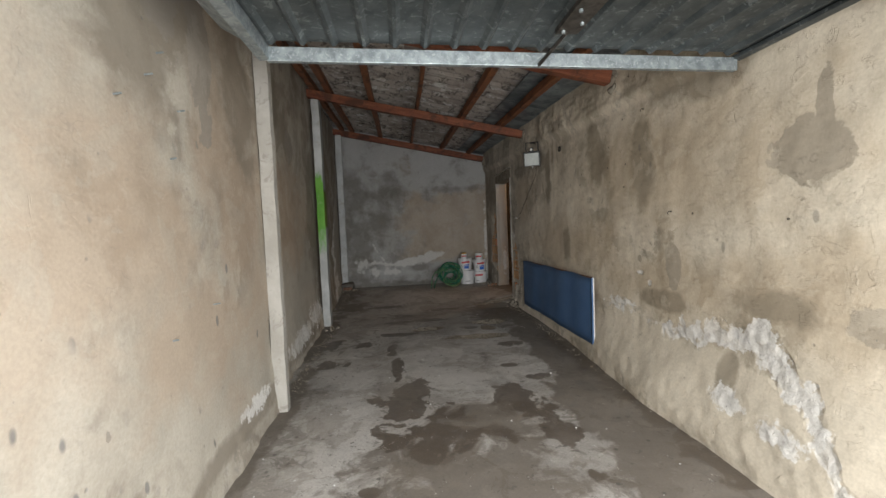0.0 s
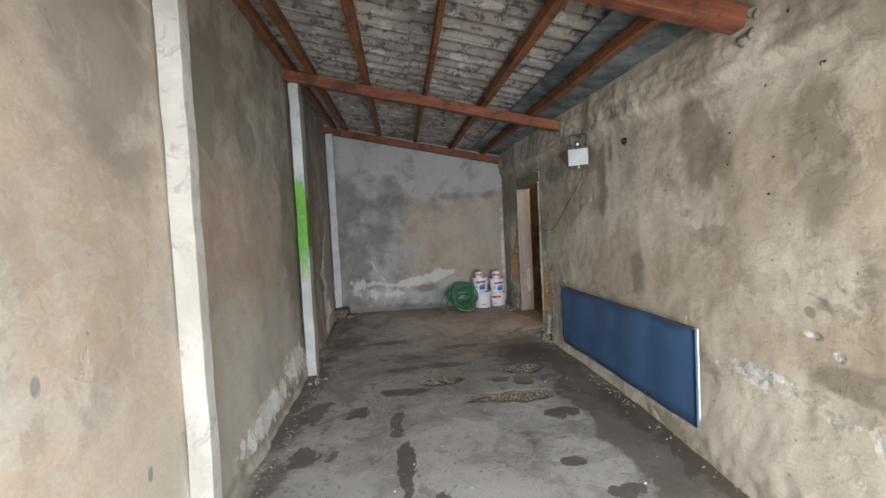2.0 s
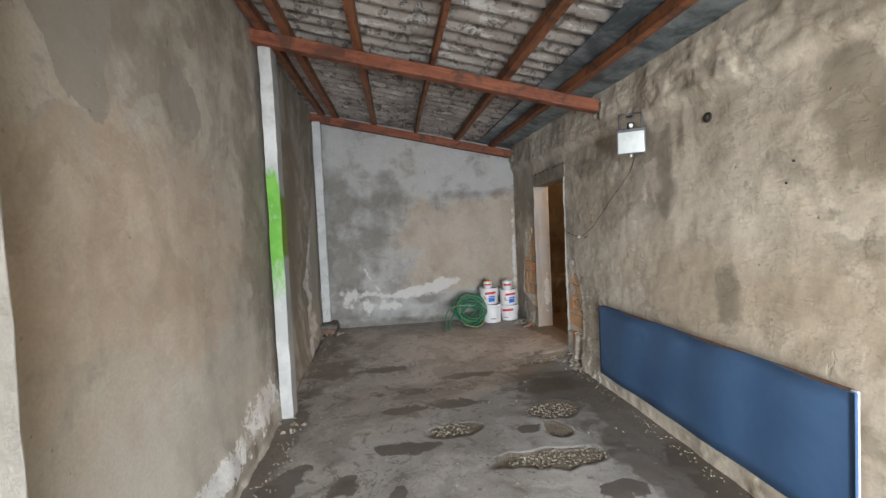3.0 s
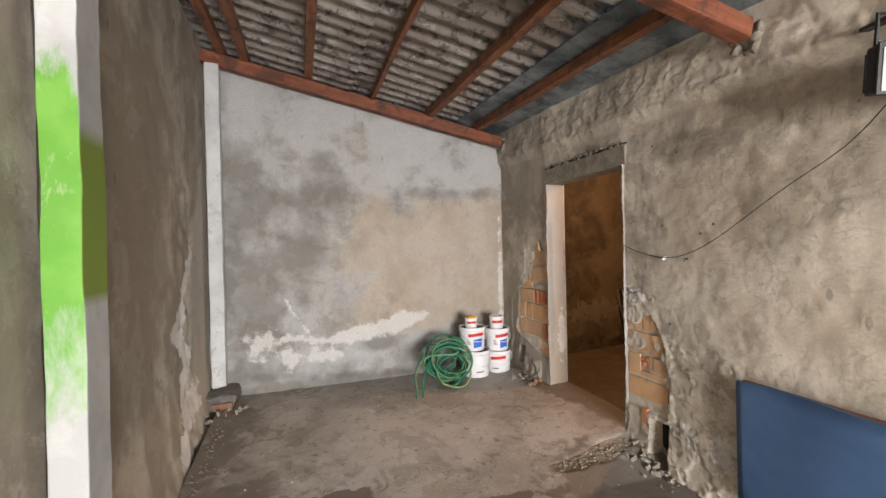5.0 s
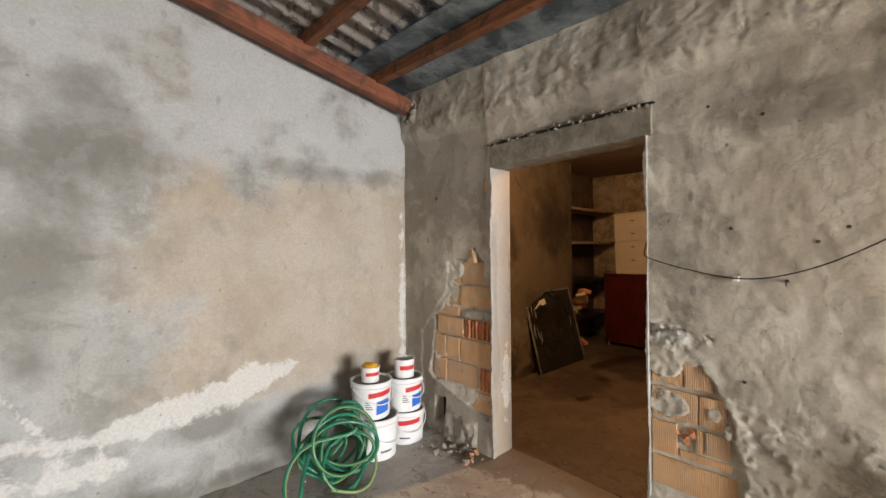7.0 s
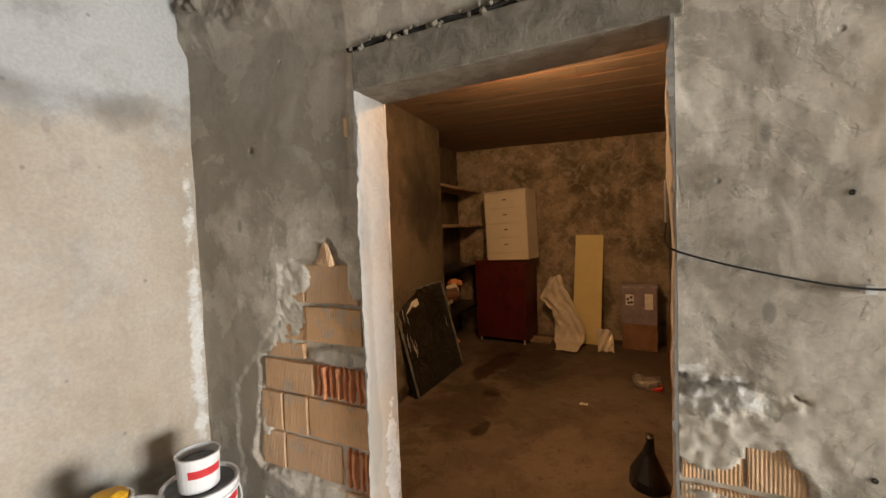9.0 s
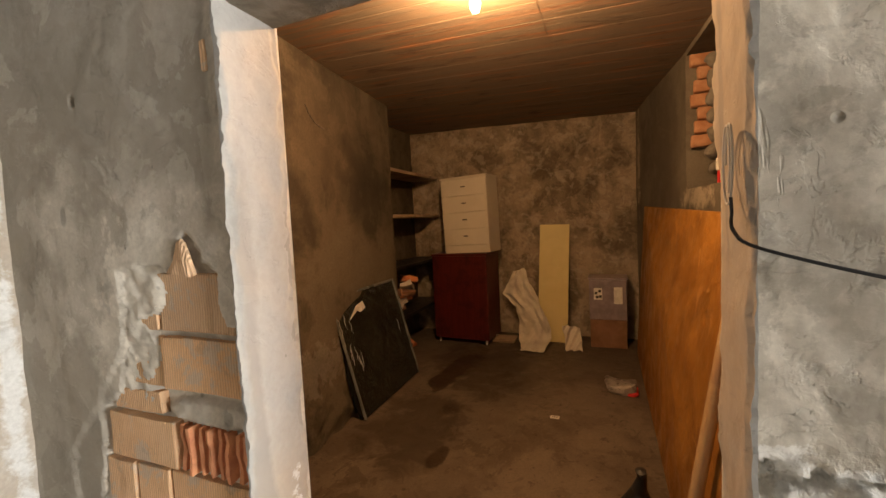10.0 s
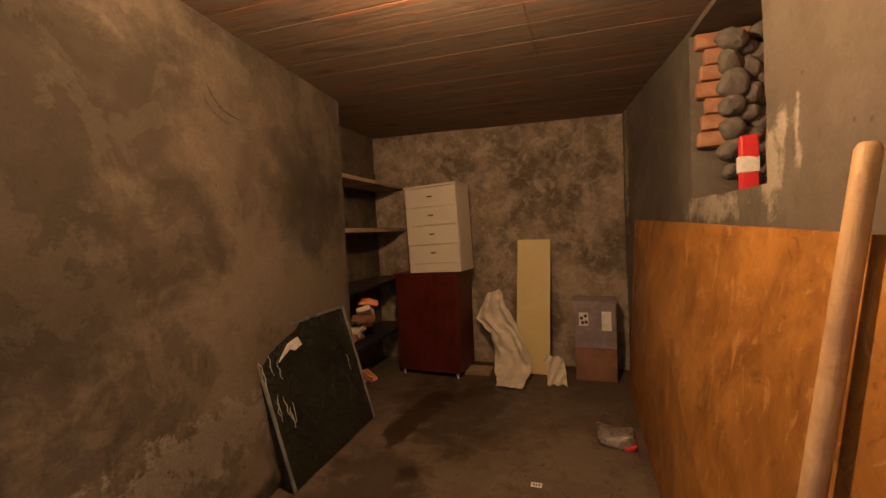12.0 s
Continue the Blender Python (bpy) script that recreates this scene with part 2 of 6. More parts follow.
def wood(name, a, b, dirt, axis="Y", rough=0.65):
    n = Nodes(name, rough, spec=0.35)
    scale = {"X": (0.6, 9, 9), "Y": (9, 0.6, 9), "Z": (9, 9, 0.6)}[axis]
    grain = n.noise(4.5, 7, 0.6, 0.8, n.vec(scale))
    c = n.mix(n.step(grain, 0.35, 0.68), a, b)
    c = n.mix(n.step(n.noise(5, 7, 0.72, 0.6, n.vec((1, 1, 1))), 0.50, 0.60, 0, 0.7), c, dirt)
    c = n.mix(n.step(n.voronoi(3.2, n.vec((1, 1, 1))), 0.05, 0.09, 0.7, 0), c, dirt)
    n.color(c)
    n.bump(n.math("ADD", grain, n.math("MULTIPLY", n.noise(40, 4, 0.6), 0.3)), 0.004, 0.7)
    return n.m


beam_mat = wood("stained_beam", (0.27, 0.095, 0.048), (0.145, 0.042, 0.022), (0.05, 0.028, 0.02), "X")
rafter_mat = wood("stained_rafter", (0.27, 0.105, 0.045), (0.13, 0.05, 0.025), (0.045, 0.027, 0.02), "Y")
pole_mat = wood("pole_wood", (0.46, 0.32, 0.17), (0.40, 0.26, 0.135), (0.30, 0.18, 0.10), "Z", 0.5)
maroon_mat = wood("maroon_veneer", (0.085, 0.014, 0.010), (0.055, 0.008, 0.007), (0.03, 0.006, 0.006), "Z", 0.32)
shelf_mat = wood("shelf_board", (0.36, 0.28, 0.20), (0.28, 0.21, 0.15), (0.18, 0.13, 0.10), "X", 0.8)


def mottled(name, a, b, rough=0.6, metal=0.0, scale=6.0, bump=0.0, spec=0.5, lo=0.4, hi=0.62, c3=None, fine=60.0):
    n = Nodes(name, rough, metal, spec)
    k = n.noise(scale, 6, 0.62, 0.5)
    c = n.mix(n.step(k, lo, hi), a, b)
    if c3:
        c = n.mix(n.step(n.noise(scale * 2.7, 7, 0.7, 0.8), 0.56, 0.63, 0, 0.7), c, c3)
    n.color(c)
    n.rough(n.step(n.noise(scale * 1.6, 5, 0.6), 0.3, 0.7, max(rough - 0.1, 0.02), min(rough + 0.12, 1)))
    if bump:
        n.bump(n.math("ADD", n.math("MULTIPLY", n.noise(fine, 5, 0.7), 0.5), k), bump, 0.8)
    return n.m


post_mat = mottled("cast_concrete", (0.47, 0.49, 0.49), (0.60, 0.62, 0.62), 0.85, scale=3.5, bump=0.006, spec=0.25, c3=(0.40, 0.38, 0.34))
post_old = mottled("old_cast_concrete", (0.36, 0.34, 0.30), (0.46, 0.44, 0.40), 0.85, scale=3.5, bump=0.006, spec=0.25, c3=(0.27, 0.25, 0.22))
galv_mat = mottled("galvanised_steel", (0.20, 0.23, 0.24), (0.34, 0.38, 0.39), 0.45, 0.6, 22.0, 0.0006, c3=(0.50, 0.54, 0.54))
# Galvanised steel darkened so the door's underside stays dim above the entrance lamp.
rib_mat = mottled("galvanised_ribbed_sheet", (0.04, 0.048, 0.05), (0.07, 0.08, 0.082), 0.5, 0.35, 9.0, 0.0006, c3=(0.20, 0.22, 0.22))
flash_mat = mottled("zinc_sheet", (0.10, 0.13, 0.145), (0.34, 0.39, 0.42), 0.42, 0.6, 4.0, 0.004, c3=(0.10, 0.12, 0.13), fine=14)
black_mat = mottled("black_paint", (0.012, 0.012, 0.013), (0.02, 0.02, 0.021), 0.4, scale=12)
steel_dark = mottled("dark_steel", (0.05, 0.045, 0.04), (0.10, 0.09, 0.08), 0.5, 0.7, 25)
bucket_mat = mottled("white_plastic", (0.78, 0.78, 0.78), (0.72, 0.72, 0.73), 0.35, scale=8)
red_mat = mottled("red_print", (0.62, 0.035, 0.04), (0.52, 0.03, 0.035), 0.4, scale=10)
blue_print = mottled("blue_print", (0.03, 0.13, 0.55), (0.03, 0.16, 0.62), 0.4, scale=10)
lead_grey = mottled("dried_paint_lid", (0.16, 0.16, 0.165), (0.09, 0.09, 0.095), 0.6, scale=14)
yellow_mat = mottled("yellow_cap", (0.75, 0.42, 0.02), (0.65, 0.32, 0.02), 0.5, scale=20)
hose_mat = mottled("green_hose_rubber", (0.012, 0.13, 0.075), (0.02, 0.20, 0.115), 0.32, scale=14)
hose_stripe = mottled("yellow_hose_stripe", (0.24, 0.31, 0.12), (0.15, 0.24, 0.10), 0.35, scale=14)
board_mat = mottled("blue_board", (0.052, 0.115, 0.235), (0.072, 0.145, 0.28), 0.5, scale=2.2, bump=0.0015, c3=(0.062, 0.125, 0.245))
foam_mat = mottled("white_foam_edge", (0.75, 0.75, 0.74), (0.6, 0.6, 0.58), 0.8, scale=30)
chest_mat = mottled("white_laminate", (0.54, 0.51, 0.45), (0.50, 0.47, 0.41), 0.45, scale=4)
yboard_mat = mottled("pale_yellow_board", (0.58, 0.50, 0.24), (0.54, 0.46, 0.215), 0.55, scale=4)
cloth_mat = mottled("crumpled_white_cloth", (0.62, 0.59, 0.52), (0.52, 0.48, 0.42), 0.7, scale=7, bump=0.002)
rubble_mat = mottled("mortar_rubble", (0.33, 0.295, 0.24), (0.22, 0.195, 0.155), 0.95, scale=14, bump=0.012, spec=0.2)
terra_mat = mottled("terracotta", (0.70, 0.32, 0.16), (0.58, 0.23, 0.12), 0.9, scale=18, bump=0.004, spec=0.2)
carton_mat = mottled("carton", (0.24, 0.13, 0.085), (0.18, 0.095, 0.06), 0.8, scale=8)
lump_mat = mottled("grey_mortar", (0.17, 0.16, 0.145), (0.11, 0.103, 0.095), 0.9, scale=12, bump=0.006, spec=0.2)
niche_brick = mottled("dusty_clay", (0.42, 0.24, 0.15), (0.34, 0.17, 0.10), 0.9, scale=12, bump=0.004, spec=0.2)
# Near-black that stands in for the shade inside the crack and holes.
void_mat = mottled("hole_shade", (0.03, 0.025, 0.02), (0.02, 0.018, 0.016), 1.0, scale=20)
wall_out = mottled("outer_render", (0.40, 0.37, 0.32), (0.33, 0.30, 0.26), 0.9, scale=2, bump=0.01)
asphalt = mottled("road_asphalt", (0.05, 0.05, 0.052), (0.065, 0.064, 0.062), 0.9, scale=5, bump=0.004)


def make_brick():
    n = Nodes("hollow_brick", 0.9, spec=0.2)
    k = n.noise(7, 6, 0.6)
    c = n.mix(n.step(k, 0.35, 0.65), (0.82, 0.52, 0.29), (0.72, 0.42, 0.22))
    c = n.mix(n.step(n.random(), 0.0, 1.0, 0.0, 0.5), c, (0.55, 0.40, 0.28))
    c = n.mix(n.step(n.noise(7, 8, 0.72, 0.4), 0.55, 0.60, 0, 0.6), c, (0.52, 0.46, 0.37))
    c = n.mix(n.step(n.noise(14, 7, 0.72, 0.4), 0.60, 0.64, 0, 0.35), c, (0.32, 0.26, 0.19))
    groove = n.wave(36, "Y")
    n.color(n.mix(n.step(groove, 0.0, 0.5, 0.32, 0), c, (0.26, 0.16, 0.10)))
    n.bump(n.math("ADD", n.math("MULTIPLY", groove, 0.3), n.noise(22, 6, 0.75)), 0.006, 0.9)
    return n.m


brick_mat = make_brick()


def make_roof_sheet():
    n = Nodes("fibre_cement_sheet", 0.92, spec=0.2)
    c = n.mix(n.step(n.noise(2.2, 6, 0.6), 0.4, 0.6), (0.21, 0.18, 0.16), (0.31, 0.28, 0.25))
    mould = n.noise(8, 8, 0.74, 0.4, n.vec((0.5, 1.6, 1)))
    c = n.mix(n.step(mould, 0.54, 0.60, 0, 0.6), c, (0.52, 0.52, 0.50))
    c = n.mix(n.step(n.noise(11, 8, 0.74, 0.4), 0.53, 0.58, 0, 0.8), c, (0.06, 0.052, 0.046))
    n.color(c)
    n.bump(n.noise(40, 5, 0.7), 0.004, 0.7)
    return n.m


asbestos_mat = make_roof_sheet()


def make_post_green():
    n = Nodes("cast_concrete_with_green_paint", 0.7, spec=0.3)
    k = n.noise(3.5, 6, 0.6)
    c = n.mix(n.step(k, 0.4, 0.6), (0.40, 0.41, 0.40), (0.54, 0.55, 0.54))
    c = n.mix(n.step(n.noise(10, 7, 0.7), 0.56, 0.63, 0, 0.6), c, (0.40, 0.38, 0.34))
    z = n.math("ADD", n.axis(2), n.step(n.noise(9, 7, 0.7, 0.3, n.vec((1, 1, 0.35))), 0.25, 0.75, -0.22, 0.22))
    side = n.t.nodes.new("ShaderNodeSeparateXYZ")
    n.t.links.new(n.t.nodes.new("ShaderNodeNewGeometry").outputs["Normal"], side.inputs[0])
    shaded_flank = n.step(side.outputs[0], 0.5, 0.6)
    z = n.math("SUBTRACT", z, n.math("MULTIPLY", n.step(n.axis(0), -0.54, -0.49), n.step(n.axis(2), 1.5, 1.95, 0, -0.22)))
    band = n.math("MULTIPLY", n.step(z, 0.88, 1.14), n.step(z, 1.86, 2.0, 1, 0))
    rim = n.math("MULTIPLY", n.step(n.axis(2), 1.20, 1.24), n.step(n.axis(2), 1.70, 1.76, 1, 0))
    pick = n.t.nodes.new("ShaderNodeMix")
    for i, value in ((0, shaded_flank), (2, band), (3, rim)):
        n.put(pick.inputs[i], value)
    band = pick.outputs[0]
    green = n.mix(n.step(n.noise(6, 4), 0.4, 0.6), (0.10, 0.33, 0.022), (0.15, 0.40, 0.045))
    green = n.mix(n.step(n.noise(13, 6, 0.7, 0.3, n.vec((1, 1, 0.4))), 0.58, 0.64, 0, 0.5), green, (0.36, 0.48, 0.24))
    # Side face painted darker and greyer, its paint olive, to carry the shade.
    green = n.mix(shaded_flank, green, (0.13, 0.19, 0.012))
    n.color(n.mix(n.math("MULTIPLY", band, 0.94), n.mix(n.math("MULTIPLY", shaded_flank, 0.5), c, (0.22, 0.22, 0.21)), green))
    n.bump(n.math("ADD", k, n.math("MULTIPLY", n.noise(60, 4), 0.3)), 0.005, 0.7)
    return n.m


post_green = make_post_green()


def make_osb():
    n = Nodes("orange_chipboard", 0.45, spec=0.4)
    c = n.mix(n.step(n.noise(2.2, 7, 0.68, 0.8), 0.40, 0.60), (0.19, 0.078, 0.013), (0.34, 0.155, 0.030))
    flake = n.noise(8, 6, 0.66, 3.0, n.vec((1, 1, 0.6)))
    c = n.mix(n.step(flake, 0.58, 0.62, 0, 0.6), c, (0.42, 0.22, 0.07))
    c = n.mix(n.step(flake, 0.34, 0.39, 0.55, 0), c, (0.10, 0.036, 0.008))
    c = n.mix(n.step(n.noise(4, 7, 0.7, 0.9, n.vec((1, 1, 2.0))), 0.61, 0.66, 0, 0.6), c, (0.085, 0.04, 0.015))
    n.color(c)
    n.rough(n.step(n.noise(6, 6, 0.7), 0.4, 0.6, 0.32, 0.6))
    n.bump(flake, 0.006, 0.8)
    return n.m


osb_mat = make_osb()


def make_roomceil():
    n = Nodes("clay_board_ceiling", 0.9, spec=0.2)
    s = n.noise(5, 6, 0.65, 0.6, n.vec((7, 0.5, 1)))
    c = n.mix(n.step(s, 0.35, 0.62), (0.23, 0.165, 0.12), (0.20, 0.170, 0.14))
    c = n.mix(n.step(n.noise(3, 7, 0.66, 0.9, n.vec((4.5, 0.45, 1))), 0.53, 0.66, 0, 0.75), c, (0.36, 0.165, 0.085))
    c = n.mix(n.step(n.noise(4, 7, 0.7, 0.8, n.vec((3.0, 0.6, 1))), 0.56, 0.64, 0, 0.6), c, (0.075, 0.055, 0.042))
    n.color(c)
    n.bump(s, 0.006, 0.8)
    return n.m


roomceil_mat = make_roomceil()


def make_wrap():
    n = Nodes("black_panel_in_plastic", 0.12, spec=0.6)
    n.color(n.mix(n.step(n.noise(3, 4), 0.4, 0.6), (0.006, 0.008, 0.007), (0.016, 0.019, 0.016)))
    n.bump(n.noise(7, 5, 0.55, 2.5), 0.03, 0.8)
    return n.m


wrap_mat = make_wrap()
# Pale grey painted for the highlights on the plastic's creases.
glint_mat = mottled("plastic_glint", (0.34, 0.34, 0.33), (0.5, 0.5, 0.49), 0.12, scale=30)
face_mat = mottled("floodlight_glass", (0.42, 0.45, 0.44), (0.50, 0.53, 0.51), 0.15, scale=14)


def make_glow():
    n = Nodes("lit_bulb", 0.3)
    n.color((1.0, 0.85, 0.6))
    n.p.inputs["Emission Color"].default_value = (1.0, 0.62, 0.28, 1)
    n.p.inputs["Emission Strength"].default_value = 14
    return n.m


glow_mat = make_glow()


def make_haze():
    n = Nodes("milky_plastic", 0.3, spec=0.5)
    n.color(n.mix(n.step(n.noise(9, 4), 0.4, 0.6), (0.26, 0.22, 0.26), (0.19, 0.16, 0.19)))
    return n.m


tub_mat = make_haze()


# ---- mesh helpers ----
def link_mesh(name, bm, material, parent=None):
    me = bpy.data.meshes.new(name)
    bm.to_mesh(me)
    bm.free()
    me.materials.append(material)
    ob = new(name, me)
    if parent:
        ob.parent = parent
        ob.matrix_parent_inverse = Matrix()
    return ob


def part(name, bm, material, parent, label="", smooth=False):
    ob = link_mesh(name, bm, material, parent)
    if smooth:
        for p in ob.data.polygons:
            p.use_smooth = True
    return tagged(ob, label=label)


def thing(name, label, category, at=(0, 0, 0), group=""):
    ob = new(name)
    ob.empty_display_size = 0.1
    ob.location = at
    return tagged(ob, label, category, group)


def box(lo, hi, bevel=0.0, bm=None, m=None):
    """A box between two corners; bevelled; turned by m."""
    out = bm or bmesh.new()
    tmp = bmesh.new()
    bmesh.ops.create_cube(tmp, size=1)
    lo, hi = Vector(lo), Vector(hi)
    for v in tmp.verts:
        v.co = Vector([(lo[i] + hi[i]) / 2 + v.co[i] * (hi[i] - lo[i]) for i in range(3)])
    if bevel:
        bmesh.ops.bevel(tmp, geom=tmp.edges[:] + tmp.verts[:], offset=bevel, segments=2, affect="EDGES", profile=0.6)
    if m:
        tmp.transform(m)
    me = bpy.data.meshes.new("tmp")
    tmp.to_mesh(me)
    tmp.free()
    out.from_mesh(me)
    bpy.data.meshes.remove(me)
    return out


def lathe(profile, sides=32, m=None, bm=None):
    """A turned solid about z; profile of (radius, z)."""
    out = bm or bmesh.new()
    rings = []
    for r, z in profile:
        if r < 1e-5:
            rings.append([out.verts.new((0, 0, z))])
        else:
            rings.append([out.verts.new((r * math.cos(2 * math.pi * i / sides), r * math.sin(2 * math.pi * i / sides), z)) for i in range(sides)])
    made = [v for ring in rings for v in ring]
    for a, b in zip(rings, rings[1:]):
        for i in range(sides):
            j = (i + 1) % sides
            if len(a) == 1 and len(b) > 1:
                out.faces.new((a[0], b[j], b[i]))
            elif len(b) == 1 and len(a) > 1:
                out.faces.new((a[i], a[j], b[0]))
            elif len(a) > 1:
                out.faces.new((a[i], a[j], b[j], b[i]))
    if m:
        bmesh.ops.transform(out, matrix=m, verts=made)
    return out


def tube(points, radius, sides=8, bm=None):
    """A round tube along points, closed at its ends."""
    out = bm or bmesh.new()
    pts = [Vector(p) for p in points]
    side = Vector((0, 0, 1))
    rings = []
    for i, p in enumerate(pts):
        d = (pts[min(i + 1, len(pts) - 1)] - pts[max(i - 1, 0)]).normalized()
        side = side - d * side.dot(d)
        if side.length < 1e-4:
            side = Vector((1, 0, 0)) - d * d.x
        side.normalize()
        up = d.cross(side)
        r = radius(i / (len(pts) - 1)) if callable(radius) else radius
        rings.append([out.verts.new(p + (side * math.cos(a) + up * math.sin(a)) * r) for a in [2 * math.pi * k / sides for k in range(sides)]])
    for a, b in zip(rings, rings[1:]):
        for k in range(sides):
            out.faces.new((a[k], a[(k + 1) % sides], b[(k + 1) % sides], b[k]))
    out.faces.new(rings[0][::-1])
    out.faces.new(rings[-1])
    return out


def rumple(bm, amount, scale, seed=0.0):
    for v in bm.verts:
        v.co += noise.noise_vector(v.co * scale + Vector((seed, seed * 1.7, 0))) * amount
    return bm


def ncloud(pts, scale, octaves=4, seed=0.0):
    """Fractal noise about 0 for an array of points (n, 3)."""
    out = np.empty(len(pts))
    off = Vector((seed * 13.1, seed * 7.7, seed * 3.3))
    for i, p in enumerate(pts):
        out[i] = noise.fractal(Vector(p) * scale + off, 0.8, 2.1, octaves)
    return out


def blob(u, v, cu, cv, ru, rv):
    """1 in the middle of an ellipse, 0.5 on its rim, 0 at twice its size."""
    d = np.sqrt(((u - cu) / ru) ** 2 + ((v - cv) / rv) ** 2)
    return np.clip(1 - 0.5 * d, 0, 1)


def slab(name, place, us, vs, thick, shape, marks, material, parent=None):
    """A closed slab whose front is a fine grid. place(u, v, d) gives the world's points from arrays, d metres off the face."""
    U, V = np.meshgrid(us, vs, indexing="ij")
    u, v = U.ravel(), V.ravel()
    d = shape(u, v)
    front = place(u, v, d)
    nu, nv = len(us), len(vs)
    idx = np.arange(nu * nv).reshape(nu, nv)
    quads = np.stack([idx[:-1, :-1], idx[1:, :-1], idx[1:, 1:], idx[:-1, 1:]], -1).reshape(-1, 4)
    rim = np.concatenate([idx[:, 0], idx[-1, 1:], idx[-2::-1, -1], idx[0, -2:0:-1]])
    back = np.vstack([front[rim], place(u[rim], v[rim], np.full(len(rim), -float(thick)))])
    n0, k = nu * nv, len(rim)
    faces = [tuple(int(i) for i in q) for q in quads]
    for i in range(k):
        j = (i + 1) % k
        faces.append((n0 + j, n0 + i, n0 + k + i, n0 + k + j))
    faces.append(tuple(n0 + k + i for i in range(k - 1, -1, -1)))
    me = bpy.data.meshes.new(name)
    me.from_pydata(np.vstack([front, back]).tolist(), [], faces)
    keys = {"light": np.zeros(n0), "tan": np.zeros(n0), "dark": np.zeros(n0), "salt": np.zeros(n0), "wet": np.zeros(n0), "damp": np.zeros(n0), "broken": np.zeros(n0), "scar": np.zeros(n0)}
    for key, *e in marks:
        keys[key] = np.maximum(keys[key], e[0](u, v) if callable(e[0]) else blob(u, v, *e))
    used = {m[0] for m in marks}
    for key in used:
        a = me.attributes.new(key, "FLOAT", "POINT")
        a.data.foreach_set("value", np.concatenate([keys[key], np.zeros(2 * k)]).astype(np.float32))
    me.materials.append(material)
    me.polygons.foreach_set("use_smooth", [True] * len(quads) + [False] * (k + 1))
    me.update()
    ob = new(name, me)
    if parent:
        ob.parent = parent
    return tagged(ob, kind="structure")


# ---- the plan ----
X_RIGHT, Y_BACK, ROOM_Z = 2.32, 8.81, 0.02
DOOR = (6.86, 7.86, 1.92)


def floor_z(x, y):
    a = np.interp(y, [0, 3.5, 6.5, 8.2, 12], [-0.15, -0.145, -0.13, 0.0, 0.0])
    k = np.clip((x - 1.75) / 0.6, 0, 1) * np.clip((y - 6.5) / 0.4, 0, 1)
    return a * (1 - k) + ROOM_Z * k


def beam_z(x, y):
    return 2.93 - 0.205 * (x + 0.56) + 0.04 * (y - 5.98)


def roof_z(x, y):
    return beam_z(x, y) + 0.185


def grid(lo, hi, stepsize):
    return np.linspace(lo, hi, max(2, int(round((hi - lo) / stepsize)) + 1))


def left_x(y):
    return np.interp(y, [-0.5, 3.36, 3.42, 5.9, 6.1, 9], [-0.44, -0.47, -0.55, -0.64, -0.66, -0.75])


# walls of the garage
def right_place(u, v, d):
    return np.stack([X_RIGHT - d, u, v], -1)


def smooth(a, lo, hi):
    t = np.clip((a - lo) / (hi - lo), 0, 1)
    return t * t * (3 - 2 * t)


def jag(u, v, seed=2.0):
    """A ragged outline, in metres."""
    pts = np.stack([u, v, u * 0], -1)
    return ncloud(pts, 9, 4, seed) * 0.035 + ncloud(pts, 34, 3, seed + 5) * 0.007


def bare(u, v):
    """Where the render has fallen off the right wall: 1 inside."""
    w = jag(u, v)
    left = np.interp(v, [-0.2, 0.1, 0.35, 0.55, 0.62, 0.72, 0.9, 0.95, 1.1, 1.31, 1.32], [8.05, 8.20, 8.47, 8.50, 8.50, 8.46, 8.45, 8.36, 8.33, 8.29, 8.0]) + w
    right = np.interp(v, [-0.2, 0.2, 0.3, 1.2, 1.3], [8.0, 7.98, 7.85, 7.85, 7.93])
    a = (u > right) & (u < left) & (v < 1.31 + w) & (v > 0.40 - (8.45 - u) * 0.3)
    a |= (abs(u - 8.03) < 0.045) & (v > 1.2) & (v < 1.4 - abs(u - 8.03))
    edge = np.interp(v, [0.15, 0.3, 0.42, 0.55, 0.66, 0.73, 0.8, 0.88, 0.93, 0.97, 1.0, 1.03], [6.53, 6.50, 6.49, 6.52, 6.53, 6.57, 6.62, 6.66, 6.70, 6.62, 6.61, 6.84]) + w * 0.7
    b = (u > edge) & (u < 6.88) & (v > 0.2) & (v < 1.01 + w)
    return (a | b).astype(float)


def smear(u, v):
    """Mortar left on the bared bricks: 1 inside."""
    n = jag(u, v, 33.0) * 3
    out = np.zeros(len(u))
    for cu, cv, ru, rv in ((8.26, 1.24, 0.12, 0.075), (8.30, 1.08, 0.12, 0.10), (8.33, 0.95, 0.12, 0.05), (8.01, 0.925, 0.16, 0.035), (7.90, 1.26, 0.05, 0.10), (8.44, 0.62, 0.04, 0.08), (8.20, 0.36, 0.30, 0.06),
                           (6.79, 0.665, 0.10, 0.06), (6.72, 0.93, 0.16, 0.08), (6.80, 0.84, 0.08, 0.06), (6.60, 0.66, 0.03, 0.03), (6.54, 0.74, 0.03, 0.05), (6.55, 0.60, 0.02, 0.03)):
        out = np.maximum(out, blob(u, v, cu, cv, ru, rv) + n * 0.16)
    return (out > 0.5).astype(float)


